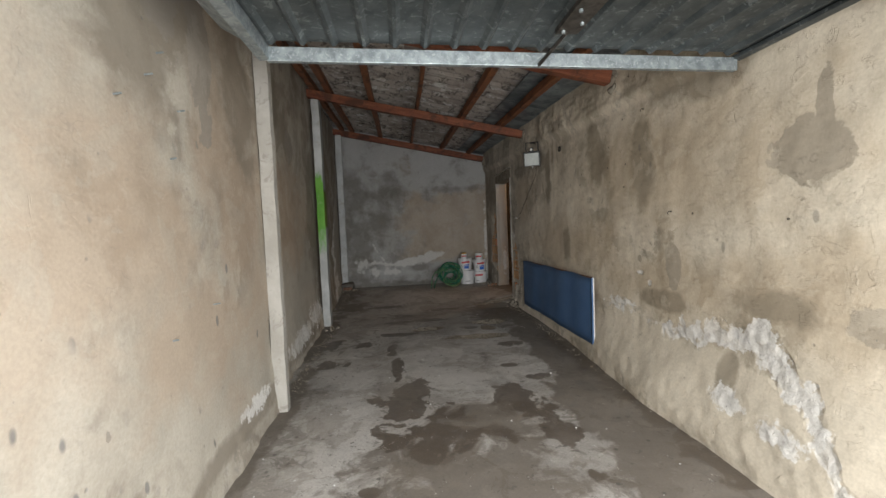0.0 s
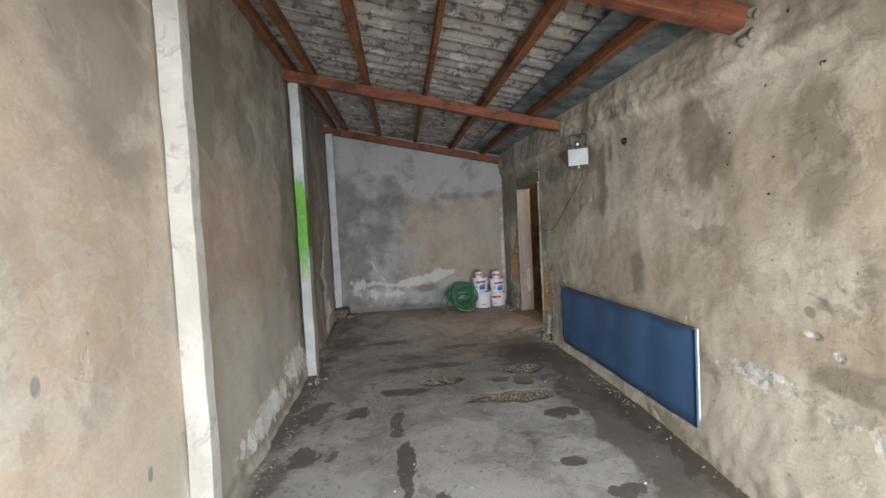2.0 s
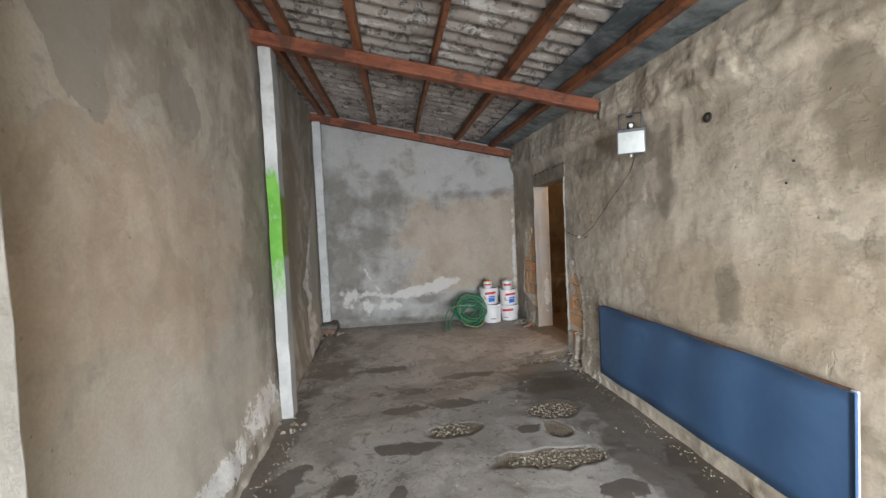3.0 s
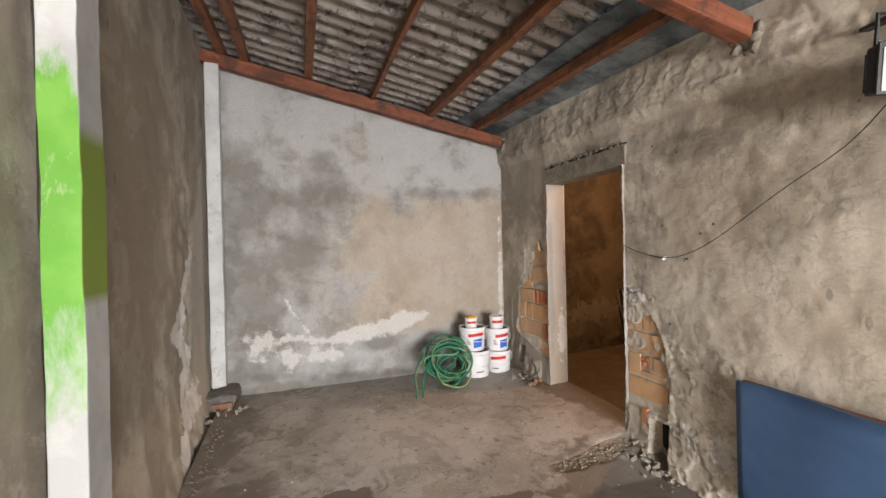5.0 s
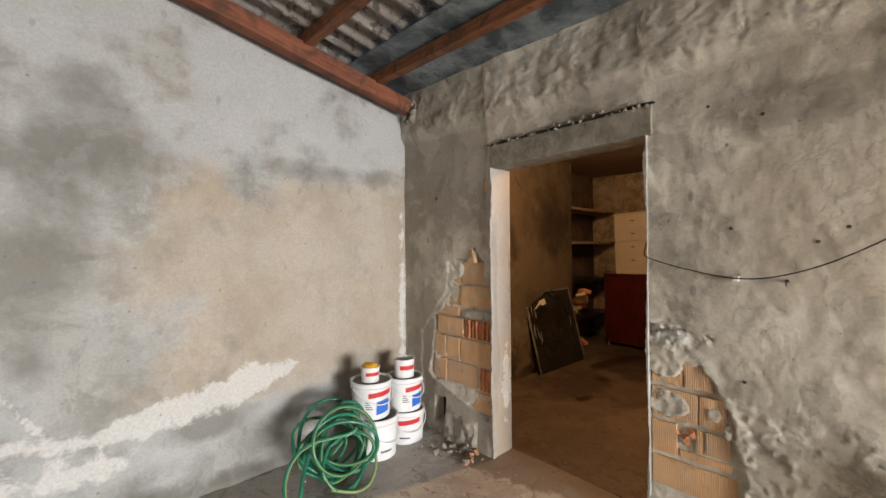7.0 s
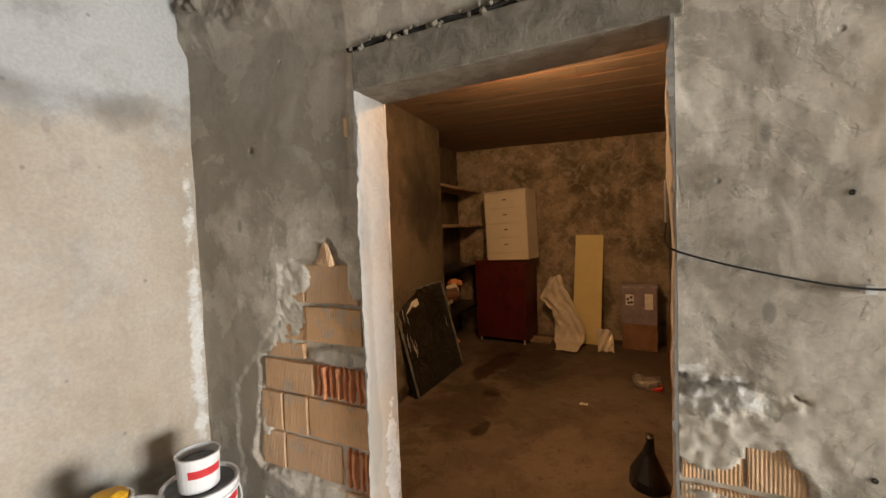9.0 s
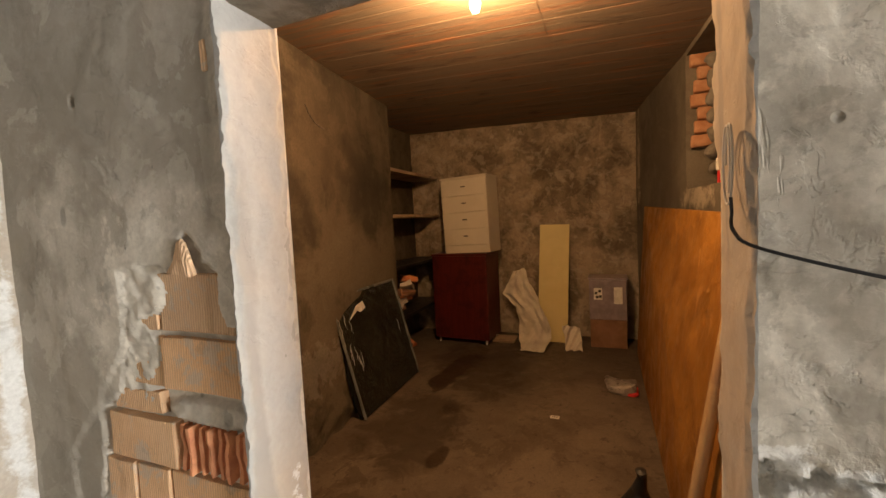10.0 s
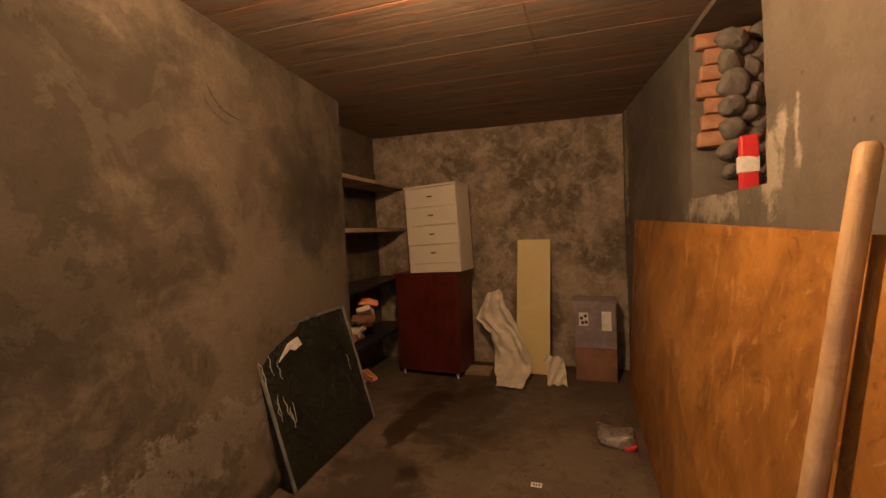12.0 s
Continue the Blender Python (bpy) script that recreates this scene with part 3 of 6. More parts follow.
def crust(u, v):
    """White salt crust that breaks out along the wall's foot: above 0.5 inside."""
    n = jag(u, v, 51.0)
    n2 = ncloud(np.stack([u, v, u * 0], -1), 6, 4, 52.0)
    mid = np.interp(u, [1.65, 1.84, 1.95, 2.05, 2.2, 2.45, 2.65, 2.9, 3.2, 3.4, 3.7], [0.05, 0.26, 0.36, 0.43, 0.50, 0.47, 0.43, 0.41, 0.40, 0.44, 0.44])
    half = n2 * 0.05 * (u < 3.0) + np.interp(u, [1.6, 1.75, 2.0, 2.2, 2.33, 2.38, 2.45, 2.6, 2.95, 3.0, 3.2, 3.45, 3.8, 3.9], [0.0, 0.07, 0.08, 0.095, 0.06, 0.015, 0.07, 0.05, 0.055, 0.0, -0.012, 0.016, 0.0, -0.06])
    out = 0.5 + (half + n * 0.9 - np.abs(v - mid)) * 9
    for cu, cv, ru, rv in ((2.30, 0.16, 0.10, 0.06), (1.98, 0.12, 0.12, 0.05), (3.52, 0.48, 0.16, 0.03), (3.25, 0.75, 0.05, 0.015), (3.12, 0.68, 0.02, 0.02), (6.15, 0.14, 0.08, 0.08), (6.36, 0.16, 0.07, 0.06), (6.78, 0.97, 0.09, 0.06), (6.0, 0.0, 0.09, 0.06)):
        out = np.maximum(out, blob(u, v, cu, cv, ru, rv) + n * 5)
    return np.clip(out, 0, 1)


def right_shape(u, v):
    pts = np.stack([u, v, u * 0], -1)
    top = roof_z(2.32, u)
    flat = smooth(u, 7.8, 7.95)
    near_door = smooth(u, 6.3, 6.45) * smooth(-v, -1.15, -0.8) * (u < 6.9)
    d = ncloud(pts, 1.6, 4, 1.0) * 0.010 + ncloud(pts, 5, 3, 5.0) * 0.002 * (1 + 0.6 * smooth(u, 4.5, 6)) * (1 - 0.75 * flat)
    slant = np.stack([u * 3 + v * 5, v * 4 - u * 8, u * 0], -1)
    gouge = ncloud(slant, 0.9, 3, 18.0)
    lively = smooth(u, 4.8, 6.2) * (1 - flat)
    d += np.abs(gouge) * 0.0022 * (0.15 + lively)
    plates = ncloud(pts, 2.6, 5, 36.0)
    d += (smooth(plates, 0.10, 0.125) + smooth(plates, -0.32, -0.30)) * 0.0012
    foot = smooth(-v, -0.32 - 0.25 * np.clip((3.6 - u) / 2, 0, 1), 0.12)
    d += foot * (0.035 + 0.12 * np.clip((4.6 - u) / 1.6, 0, 1) * np.clip(1 - bare(u, v), 0, 1)) * (1 + ncloud(pts, 1.8, 4, 3.0) * 0.08)
    ridges = np.abs(ncloud(np.stack([u * 1.0 + v * 0.8, v * 2.2 - u * 0.9, u * 0], -1), 2.6, 4, 8.5))
    d += foot * (ridges * 0.005 + ncloud(pts, 12, 3, 8.0) * 0.004)
    c = smooth(crust(u, v), 0.45, 0.6)
    d += c * (0.003 + ncloud(pts, 21, 3, 44.0) * 0.007 + ncloud(pts, 45, 2, 46.0) * 0.004)
    ledge = smooth(v, top - 0.40, top - 0.30) * (1 - 0.35 * smooth(v, top - 0.15, top))
    d += ledge * (0.040 + ncloud(np.stack([u * 0.55, v, u * 0], -1), 6, 4, 4.0) * 0.013 + ncloud(pts, 24, 2, 14.0) * 0.003)
    broken_lip = smooth(ncloud(pts, 5, 4, 37.0), 0.0, 0.08) * (u > 4.5)
    d += ledge * broken_lip * 0.006
    crumb = smooth(u, 5.95, 6.15) * smooth(-v, -0.80, -0.6) * (u < 6.9) * (1 - bare(u, v))
    lumps = ncloud(pts, 6, 4, 15.0)
    d += crumb * (smooth(lumps, 0.08, 0.12) * 0.008 + smooth(ncloud(pts, 9, 3, 38.0), 0.15, 0.2) * 0.005 + ncloud(pts, 20, 3, 39.0) * 0.002)
    d += near_door * (ncloud(pts, 26, 2, 19.0) * 0.002 + ncloud(pts, 11, 2, 24.0) * 0.0015)
    thin = (u > 7.8) & (u < 8.60 + jag(u, v, 12.0) - 0.9 * np.clip(v - 0.75, 0, 1)) & (v < 1.1)
    d -= thin * 0.006
    d -= bare(u, v) * (np.where(u < 7, 0.020, 0.030) + ncloud(pts, 22, 2, 16.0) * 0.005 - smear(u, v) * (0.019 + ncloud(pts, 16, 2, 17.0) * 0.004 + ncloud(pts, 60, 2, 19.0) * 0.004))
    hole = ((u > 8.32) & (u < 8.44) & (v > 0.1) & (v < 0.28)) | ((u > 6.50) & (u < 6.64) & (v < 0.17))
    d -= hole * 0.12
    d = np.where((v < 0.2) & (u > 8.0) & (u < 8.3), d + 0.03 * smooth(-v, -0.4, 0) + ncloud(pts, 12, 4, 9.0) * 0.02, d)
    plug = np.sqrt((u - 8.414) ** 2 + (v - 1.77) ** 2)
    d -= (plug < 0.013) * 0.02
    lips = smooth(-np.minimum(np.abs(u - 6.86), np.abs(u - 7.86)), -0.022 + jag(u * 0, v, 88.0) * 0.3, 0.0) * (v < 1.95)
    return d * (1 - lips) + lips * np.clip(d, -0.05, 0.014)


def foot_wash(u, v):
    pts = np.stack([u, v, u * 0], -1)
    return np.clip(0.42 + ncloud(pts, 2.6, 6, 49.0) * 1.3, 0, 1) * smooth(-v, -0.42, -0.30) * (u < 6.5)


RIGHT_MARKS = [
    ("salt", crust), ("light", foot_wash),
    ("light", 2.7, 0.15, 0.9, 0.22), ("light", 3.5, 0.12, 0.5, 0.18), ("light", 1.5, 0.2, 0.8, 0.5), ("light", 2.3, 1.15, 0.55, 0.35), ("light", 1.3, 1.2, 0.5, 0.9), ("light", 4.5, 1.3, 0.4, 0.4), ("light", 2.0, 1.75, 0.5, 0.4), ("light", 3.0, 1.35, 0.35, 0.12), ("light", 3.45, 1.2, 0.12, 0.5),
    ("light", 3.62, 1.75, 0.03, 0.30), ("light", 3.50, 1.70, 0.03, 0.28), ("light", 5.6, 1.1, 0.5, 0.3), ("light", 6.35, 1.3, 0.3, 0.5), ("light", 4.9, 1.75, 0.05, 0.4), ("light", 5.05, 1.5, 0.05, 0.5), ("light", 0.6, 1.0, 0.6, 1.2), ("light", 4.8, 0.85, 0.6, 0.15), ("light", 4.6, 0.02, 0.9, 0.06),
    ("scar", 1.93, 1.40, 0.15, 0.16), ("scar", 1.86, 1.62, 0.035, 0.12), ("scar", 1.66, 0.70, 0.12, 0.08), ("scar", 2.86, 0.88, 0.06, 0.15), ("scar", 3.25, 0.86, 0.04, 0.05),
    # Mark at (5.6, 1.98) paints the floodlight's cast shadow along the wall.
    ("dark", 2.6, 2.0, 0.5, 0.12), ("dark", 3.2, 1.55, 0.14, 0.32), ("dark", 3.9, 1.75, 0.16, 0.28), ("dark", 2.1, 0.68, 0.3, 0.08), ("dark", 5.6, 1.98, 0.35, 0.12), ("dark", 5.15, 1.75, 0.10, 0.25), ("dark", 3.0, 0.58, 0.3, 0.06), ("dark", 2.35, 0.30, 0.06, 0.10),
    ("dark", lambda u, v: np.clip(1.3 * smooth(u, 7.86, 7.95) * (0.75 + ncloud(np.stack([u, v, u * 0], -1), 1.5, 4, 48.0) * 0.6) * (1 - bare(u, v)), 0, 1)), ("dark", 8.7, 0.9, 0.12, 0.9), ("dark", 4.6, 0.9, 0.08, 0.2), ("dark", 6.35, 1.95, 0.3, 0.1),
    ("tan", 2.9, 1.5, 0.9, 0.4), ("tan", 1.9, 0.75, 0.7, 0.25), ("tan", 3.0, 0.7, 0.9, 0.2), ("tan", 4.6, 0.9, 1.2, 0.3), ("tan", 6.2, 1.5, 0.4, 0.3), ("tan", 8.52, 0.55, 0.09, 0.4),
]


def at_height(z0, z1, key, *e):
    """A mark given by its true height on a wall whose grid is stretched to the roof."""
    def f(u, v):
        top = roof_z(2.32, u) + 0.03
        z = z0 + (v - z0) * (top - z0) / (z1 - z0)
        return e[0](u, z) if callable(e[0]) else blob(u, z, *e)
    return key, f


def bared(z0, z1):
    def f(u, v):
        top = roof_z(2.32, u) + 0.03
        return bare(u, z0 + (v - z0) * (top - z0) / (z1 - z0)) * 0.62
    return "light", f


def right_wall():
    root = []
    for name, y0, y1, z0, z1, s in (("wall_right", -0.5, 5.2, -0.3, 2.9, 0.015), ("wall_right", 6.0, DOOR[0], -0.3, 2.9, 0.0085),
                                    ("wall_right", DOOR[1], 8.86, -0.3, 2.9, 0.009), ("wall_right", DOOR[0], DOOR[1], 2.07, 2.9, 0.0125), ("wall_right", 5.2, 6.0, -0.3, 2.9, 0.0125)):
        def place(u, v, d, y0=y0, y1=y1, z0=z0, z1=z1):
            top = roof_z(2.32, u) + 0.03
            w = z0 + (v - z0) * (top - z0) / (z1 - z0)
            return right_place(u, w, d)

        def shape(u, v, z0=z0, z1=z1):
            top = roof_z(2.32, u) + 0.03
            return right_shape(u, z0 + (v - z0) * (top - z0) / (z1 - z0))
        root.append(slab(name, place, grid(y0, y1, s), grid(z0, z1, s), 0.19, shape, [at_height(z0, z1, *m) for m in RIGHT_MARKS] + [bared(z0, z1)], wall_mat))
    return root


right_parts = right_wall()


def left_bay(y0, y1, x0, x1, marks, foot):
    def place(u, v, d):
        x = x0 + (x1 - x0) * (u - y0) / (y1 - y0)
        top = roof_z(x, u) - 0.03
        return np.stack([x + d, u, -0.3 + (v + 0.3) * (top + 0.3) / 3.5], -1)

    def shape(u, v):
        pts = np.stack([u, v, u * 0], -1)
        d = ncloud(pts, 1.4, 4, 21.0) * 0.012 + ncloud(pts, 5, 4, 25.0) * 0.002
        f = smooth(-v, -0.42, 0.2) * foot
        d += f * (0.045 + ncloud(pts, 3.5, 4, 23.0) * 0.018) + f * ncloud(pts, 12, 2, 28.0) * 0.007
        k = np.clip(1 - np.abs(u - 7.9) / 0.35, 0, 1) * (v < 1.9)
        d += k * ncloud(pts, 6, 5, 29.0) * 0.03
        return d
    s = 0.026
    # the face looks to +x, so the grid runs from the far end to the near one
    return slab("wall_left", place, np.linspace(y1, y0, int((y1 - y0) / s)), grid(-0.3, 3.2, s), 0.16, shape, marks, left_mat)


def old_edge(u, v):
    """Far end of the wall where the newer render ends: distance inside, in metres."""
    pts = np.stack([u, v, u * 0], -1)
    return u - np.interp(v, [0.0, 0.37, 0.6, 0.84, 1.34, 1.9, 2.4], [7.45, 7.68, 7.75, 7.52, 7.98, 8.42, 8.6]) + ncloud(pts, 4, 4, 27.0) * 0.12


left_bay(-0.5, 3.36, -0.44, -0.47, [
    ("dark", 3.0, 2.2, 0.3, 0.5), ("light", 3.05, 0.45, 0.5, 0.55), ("light", 2.2, 0.5, 0.6, 0.4), ("dark", 2.0, 2.25, 0.3, 0.3), ("light", 2.12, 1.62, 0.16, 0.10), ("light", 2.30, 1.95, 0.05, 0.3), ("scar", 2.50, 2.3, 0.12, 0.4),
    ("tan", 2.9, 1.7, 0.5, 1.1), ("tan", 1.7, 1.3, 0.7, 0.5), ("tan", 2.4, 0.8, 0.8, 0.3), ("light", 2.9, 0.4, 0.5, 0.5), ("light", 1.75, 2.1, 0.25, 0.5), ("light", 1.95, 0.75, 0.42, 0.5), ("scar", 2.15, 2.55, 0.16, 0.3), ("scar", 1.72, 2.75, 0.12, 0.12), ("scar", 1.66, 0.62, 0.02, 0.03),
    ("light", 1.2, 1.0, 0.5, 1.2), ("dark", 2.3, 2.5, 0.25, 0.5), ("salt", 2.95, 0.12, 0.2, 0.05), ("salt", 1.9, 2.6, 0.05, 0.2), ("dark", 2.9, 0.05, 0.8, 0.07)], 0.8)
left_bay(3.36, 6.05, -0.56, -0.645, [
    ("light", 4.4, 0.45, 1.0, 0.50), ("light", 5.2, 0.5, 0.4, 0.40), ("light", 4.0, 0.7, 0.5, 0.5), ("scar", 4.72, 2.2, 0.16, 0.16), ("scar", 3.95, 2.25, 0.14, 0.25), ("dark", 4.6, 2.3, 0.16, 0.3), ("dark", 4.1, 2.6, 0.25, 0.3), ("tan", 4.5, 1.4, 1.2, 0.5), ("salt", 5.6, 0.15, 0.35, 0.12), ("dark", 5.75, 1.7, 0.3, 1.0), ("light", 5.2, 0.6, 0.5, 0.5),
    ("salt", 4.7, 0.08, 0.5, 0.09), ("dark", 5.0, -0.02, 0.9, 0.05)], 1.2)
# Real dark streaks, plus broad dark marks that put dimmer light into this bay.
left_bay(6.05, 8.86, -0.66, -0.74, [
    ("light", lambda u, v: np.clip(0.5 + old_edge(u, v) * 6, 0, 0.9)), ("salt", lambda u, v: np.clip(0.5 + (0.10 - np.abs(old_edge(u, v) - 0.09)) * 9, 0, 1) * smooth(-v, -1.7, -1.2)), ("dark", lambda u, v: np.clip(0.5 - old_edge(u, v) * 3, 0, 0.62) * (0.8 + 0.5 * ncloud(np.stack([u * 3, v * 0.4, u * 0], -1), 1.4, 4, 47.0))), ("tan", 8.60, 0.85, 0.05, 0.16), ("tan", 8.35, 0.6, 0.05, 0.12), ("dark", 7.0, 1.6, 0.5, 1.2), ("dark", 6.35, 1.3, 0.4, 1.4), ("salt", 7.95, 0.25, 0.22, 0.12), ("tan", 7.0, 1.5, 0.7, 0.9), ("light", 8.2, 1.6, 0.25, 0.5), ("dark", 6.4, 1.7, 0.3, 1.0), ("light", 6.7, 0.3, 0.6, 0.25)], 1.4)


def back_wall():
    def place(u, v, d):
        top = roof_z(u, 8.9) - 0.02
        return np.stack([u, Y_BACK - d, -0.3 + (v + 0.3) * (top + 0.3) / 3.5], -1)

    def shape(u, v):
        pts = np.stack([u, v, u * 0], -1)
        d = ncloud(pts, 1.3, 4, 41.0) * 0.012 + ncloud(pts, 6, 4, 45.0) * 0.0015
        f = smooth(-v, -0.62 + 0.1 * u, -0.25 + 0.1 * u)
        d += f * (0.03 + ncloud(pts, 3.5, 5, 43.0) * 0.03)
        d += smooth(-v, -0.12 + 0.06 * (u - 1), -0.02 + 0.06 * (u - 1)) * 0.07
        return d
    k = 1.08

    def at(fn):
        def f(u, v):
            z = -0.3 + (v + 0.3) * (roof_z(u, 8.9) + 0.28) / 3.5
            return np.clip(fn(u, z, jag(u, z, 57.0), ncloud(np.stack([u, z, u * 0], -1), 1.5, 5, 58.0)), 0, 1)
        return f

    def line(u):
        return np.interp(u, [-0.6, -0.4, 0.1, 0.5, 0.7, 1.0, 1.4, 2.2], [2.45, 2.35, 2.12, 1.98, 1.88, 1.80, 1.85, 1.97])

    def main_salt(u, z, w, n):
        hi = np.interp(u, [-0.3, 0.0, 0.37, 0.61, 0.95, 1.04, 1.36], [0.48, 0.51, 0.45, 0.54, 0.60, 0.67, 0.63])
        lo = np.interp(u, [-0.3, 0.0, 0.37, 0.48, 0.89, 1.21, 1.38], [0.47, 0.45, 0.38, 0.38, 0.42, 0.49, 0.62])
        return 0.5 + (np.minimum(hi - z, z - lo) + w * 0.8) * 12 - 6 * np.clip(u - 1.4, 0, 1)

    def crack(u, z, w, n):
        k = np.clip((u + 0.07) / 0.2, 0, 1)
        return 1 - np.hypot(u - (-0.07 + 0.2 * k), z - (0.84 - 0.32 * k) + w) / 0.035
    marks = [("salt", at(main_salt)), ("salt", at(crack)),
             ("salt", at(lambda u, z, w, n: blob(u, z, 0.30, 0.30, 0.14, 0.07) + w * 5)), ("salt", at(lambda u, z, w, n: blob(u, z, -0.3, 0.45, 0.14, 0.10) + w * 5)), ("salt", at(lambda u, z, w, n: blob(u, z, -0.05, 0.30, 0.10, 0.10) + w * 6)),
             ("salt", at(lambda u, z, w, n: blob(u, z, 2.28, 0.9, 0.025, 0.6))),
             ("light", at(lambda u, z, w, n: np.clip(0.5 + (z - line(u) + n * 0.22) * 2.2, 0, 1) * (0.72 + 1.1 * ncloud(np.stack([u, z, u * 0], -1), 2.4, 5, 59.0)))),
             ("light", at(lambda u, z, w, n: blob(u, z, 0.35, 0.32, 0.7, 0.14) + n * 0.4)), ("light", at(lambda u, z, w, n: blob(u, z, 1.35, 0.38, 0.45, 0.12) + n * 0.3)),
             ("light", at(lambda u, z, w, n: blob(u, z, 1.35, 1.35, 0.5, 0.25) * 0.8 + n * 0.3)), ("light", at(lambda u, z, w, n: blob(u, z, -0.02, 2.22, 0.20, 0.05) + n * 0.4)),
             ("dark", at(lambda u, z, w, n: blob(u, z, -0.25, 1.80, 0.62, 0.50) + n * 0.5)), ("dark", at(lambda u, z, w, n: blob(u, z, 0.25, 1.92, 0.35, 0.16) + n * 0.3)), ("dark", at(lambda u, z, w, n: blob(u, z, -0.30, 1.0, 0.55, 0.6) + n * 0.6)),
             ("dark", at(lambda u, z, w, n: blob(u, z, 1.75, 1.95, 0.50, 0.07) * 0.8 + n * 0.35)), ("dark", at(lambda u, z, w, n: blob(u, z, 0.85, 0.35, 0.25, 0.07) + n * 0.3)), ("dark", at(lambda u, z, w, n: blob(u, z, 0.5, 0.02, 1.4, 0.06))),
             ("dark", at(lambda u, z, w, n: blob(u, z, 0.22, 1.36, 0.20, 0.018) * 0.8 + w * 3)),
             ("tan", at(lambda u, z, w, n: np.clip(0.5 + (line(u) - z + n * 0.2) * 3, 0, 1) * smooth(z, 0.3, 0.6) * np.clip(smooth(u, -0.2, 1.3) + n * 0.6, 0, 1)))]
    return slab("wall_back", place, grid(-0.9, X_RIGHT + 0.05, 0.02), grid(-0.3, 3.2, 0.02), 0.2, shape, marks, back_mat)


back_wall()


def broken(u, v):
    """Where the floor's skin has broken away: above 0.5."""
    pts = np.stack([u, v, u * 0], -1)
    n = ncloud(pts, 3.2, 5, 66.0) * 0.22
    out = np.zeros(len(u))
    for cu, cv, ru, rv in ((1.42, 4.98, 0.36, 0.11), (1.62, 5.66, 0.24, 0.15), (0.77, 5.5, 0.2, 0.10), (1.95, 6.78, 0.36, 0.07), (1.55, 5.35, 0.08, 0.12)):
        b = blob(u, v, cu, cv, ru, rv)
        out = np.maximum(out, b + n * smooth(b, 0.0, 0.3))
    return np.clip(out, 0, 1)


def garage_floor():
    def place(u, v, d):
        return np.stack([u, v, floor_z(u, v) + d], -1)

    def shape(u, v):
        pts = np.stack([u, v, u * 0], -1)
        d = ncloud(pts, 1.2, 4, 61.0) * 0.008
        d -= smooth(broken(u, v), 0.46, 0.54) * (0.012 + ncloud(pts, 26, 4, 67.0) * 0.006)
        d += np.exp(-((broken(u, v) - 0.43) / 0.05) ** 2) * 0.003
        return d
    def pools(u, v):
        pts = np.stack([u, v, u * 0], -1)
        n = ncloud(pts, 2.6, 5, 74.0) * 0.30 + ncloud(pts, 8, 4, 75.0) * 0.08
        out = np.zeros(len(u))
        for cu, cv, ru, rv in ((0.52, 3.20, 0.26, 0.40), (0.42, 4.05, 0.05, 0.35), (0.80, 2.75, 0.30, 0.20), (1.30, 3.15, 0.16, 0.28), (1.45, 2.7, 0.10, 0.4), (0.36, 4.7, 0.05, 0.25), (0.45, 5.3, 0.22, 0.07), (0.9, 5.95, 0.30, 0.08), (0.5, 6.3, 0.25, 0.07), (1.2, 6.6, 0.35, 0.07),
                               (0.2, 6.9, 0.3, 0.06), (-0.25, 4.35, 0.16, 0.10), (0.05, 4.9, 0.10, 0.10), (1.35, 5.4, 0.10, 0.06), (1.60, 4.6, 0.12, 0.10), (0.35, 5.9, 0.12, 0.05), (1.75, 6.2, 0.3, 0.2), (0.3, 2.3, 0.06, 0.04), (1.63, 3.62, 0.10, 0.05), (1.45, 3.95, 0.06, 0.04), (-0.35, 5.0, 0.12, 0.2)):
            b = blob(u, v, cu, cv, ru, rv)
            out = np.maximum(out, b + n * smooth(b, 0.05, 0.35))
        return np.clip(out, 0, 1)

    def gutter(u, v):
        pts = np.stack([u, v, u * 0], -1)
        return np.clip(0.5 + (u - np.interp(v, [1.5, 2.4, 3.6, 5, 6.4, 6.9], [1.65, 1.6, 1.72, 1.85, 1.75, 2.3]) + ncloud(pts, 2.2, 5, 76.0) * 0.22) * 3.5, 0, 0.95)
    # Besides real stains, pale marks lift the middle floor, damp ones dim the front.
    marks = [("broken", broken), ("wet", pools), ("damp", gutter), ("wet", lambda u, v: np.clip(0.5 + (u - 2.05 + jag(u, v, 77.0) * 2) * 4, 0, 1) * (v < 5.0) * (v > 2.0)),
             # Narrow marks here darken the floor along the left and back walls.
             ("damp", 0.85, 2.35, 0.55, 0.55), ("damp", 1.9, 6.1, 0.4, 0.7), ("damp", 0.2, 1.6, 0.5, 0.4), ("damp", 1.0, 2.9, 0.5, 0.3), ("damp", -0.5, 7.9, 0.22, 0.7), ("damp", -0.5, 5.4, 0.14, 1.2), ("damp", 0.5, 8.8, 1.4, 0.08), ("damp", -0.42, 3.2, 0.08, 1.6), ("damp", 2.6, 7.35, 0.3, 0.5), ("damp", -0.4, 7.0, 0.3, 0.3),
             ("light", 1.0, 3.75, 0.35, 0.45), ("light", 0.8, 4.5, 0.45, 0.5), ("light", 1.15, 3.3, 0.12, 0.2), ("light", 1.5, 3.9, 0.25, 0.4), ("light", 0.8, 7.4, 0.7, 0.4), ("light", 1.9, 7.1, 0.3, 0.25), ("light", 0.1, 3.0, 0.25, 0.8), ("light", 0.0, 4.0, 0.2, 0.5), ("light", 1.5, 5.0, 0.3, 0.6)]
    f = slab("floor", place, grid(-0.62, 2.5, 0.02), grid(-0.5, 8.85, 0.02), 0.2, shape, marks, floor_mat)
    return f


garage_floor()

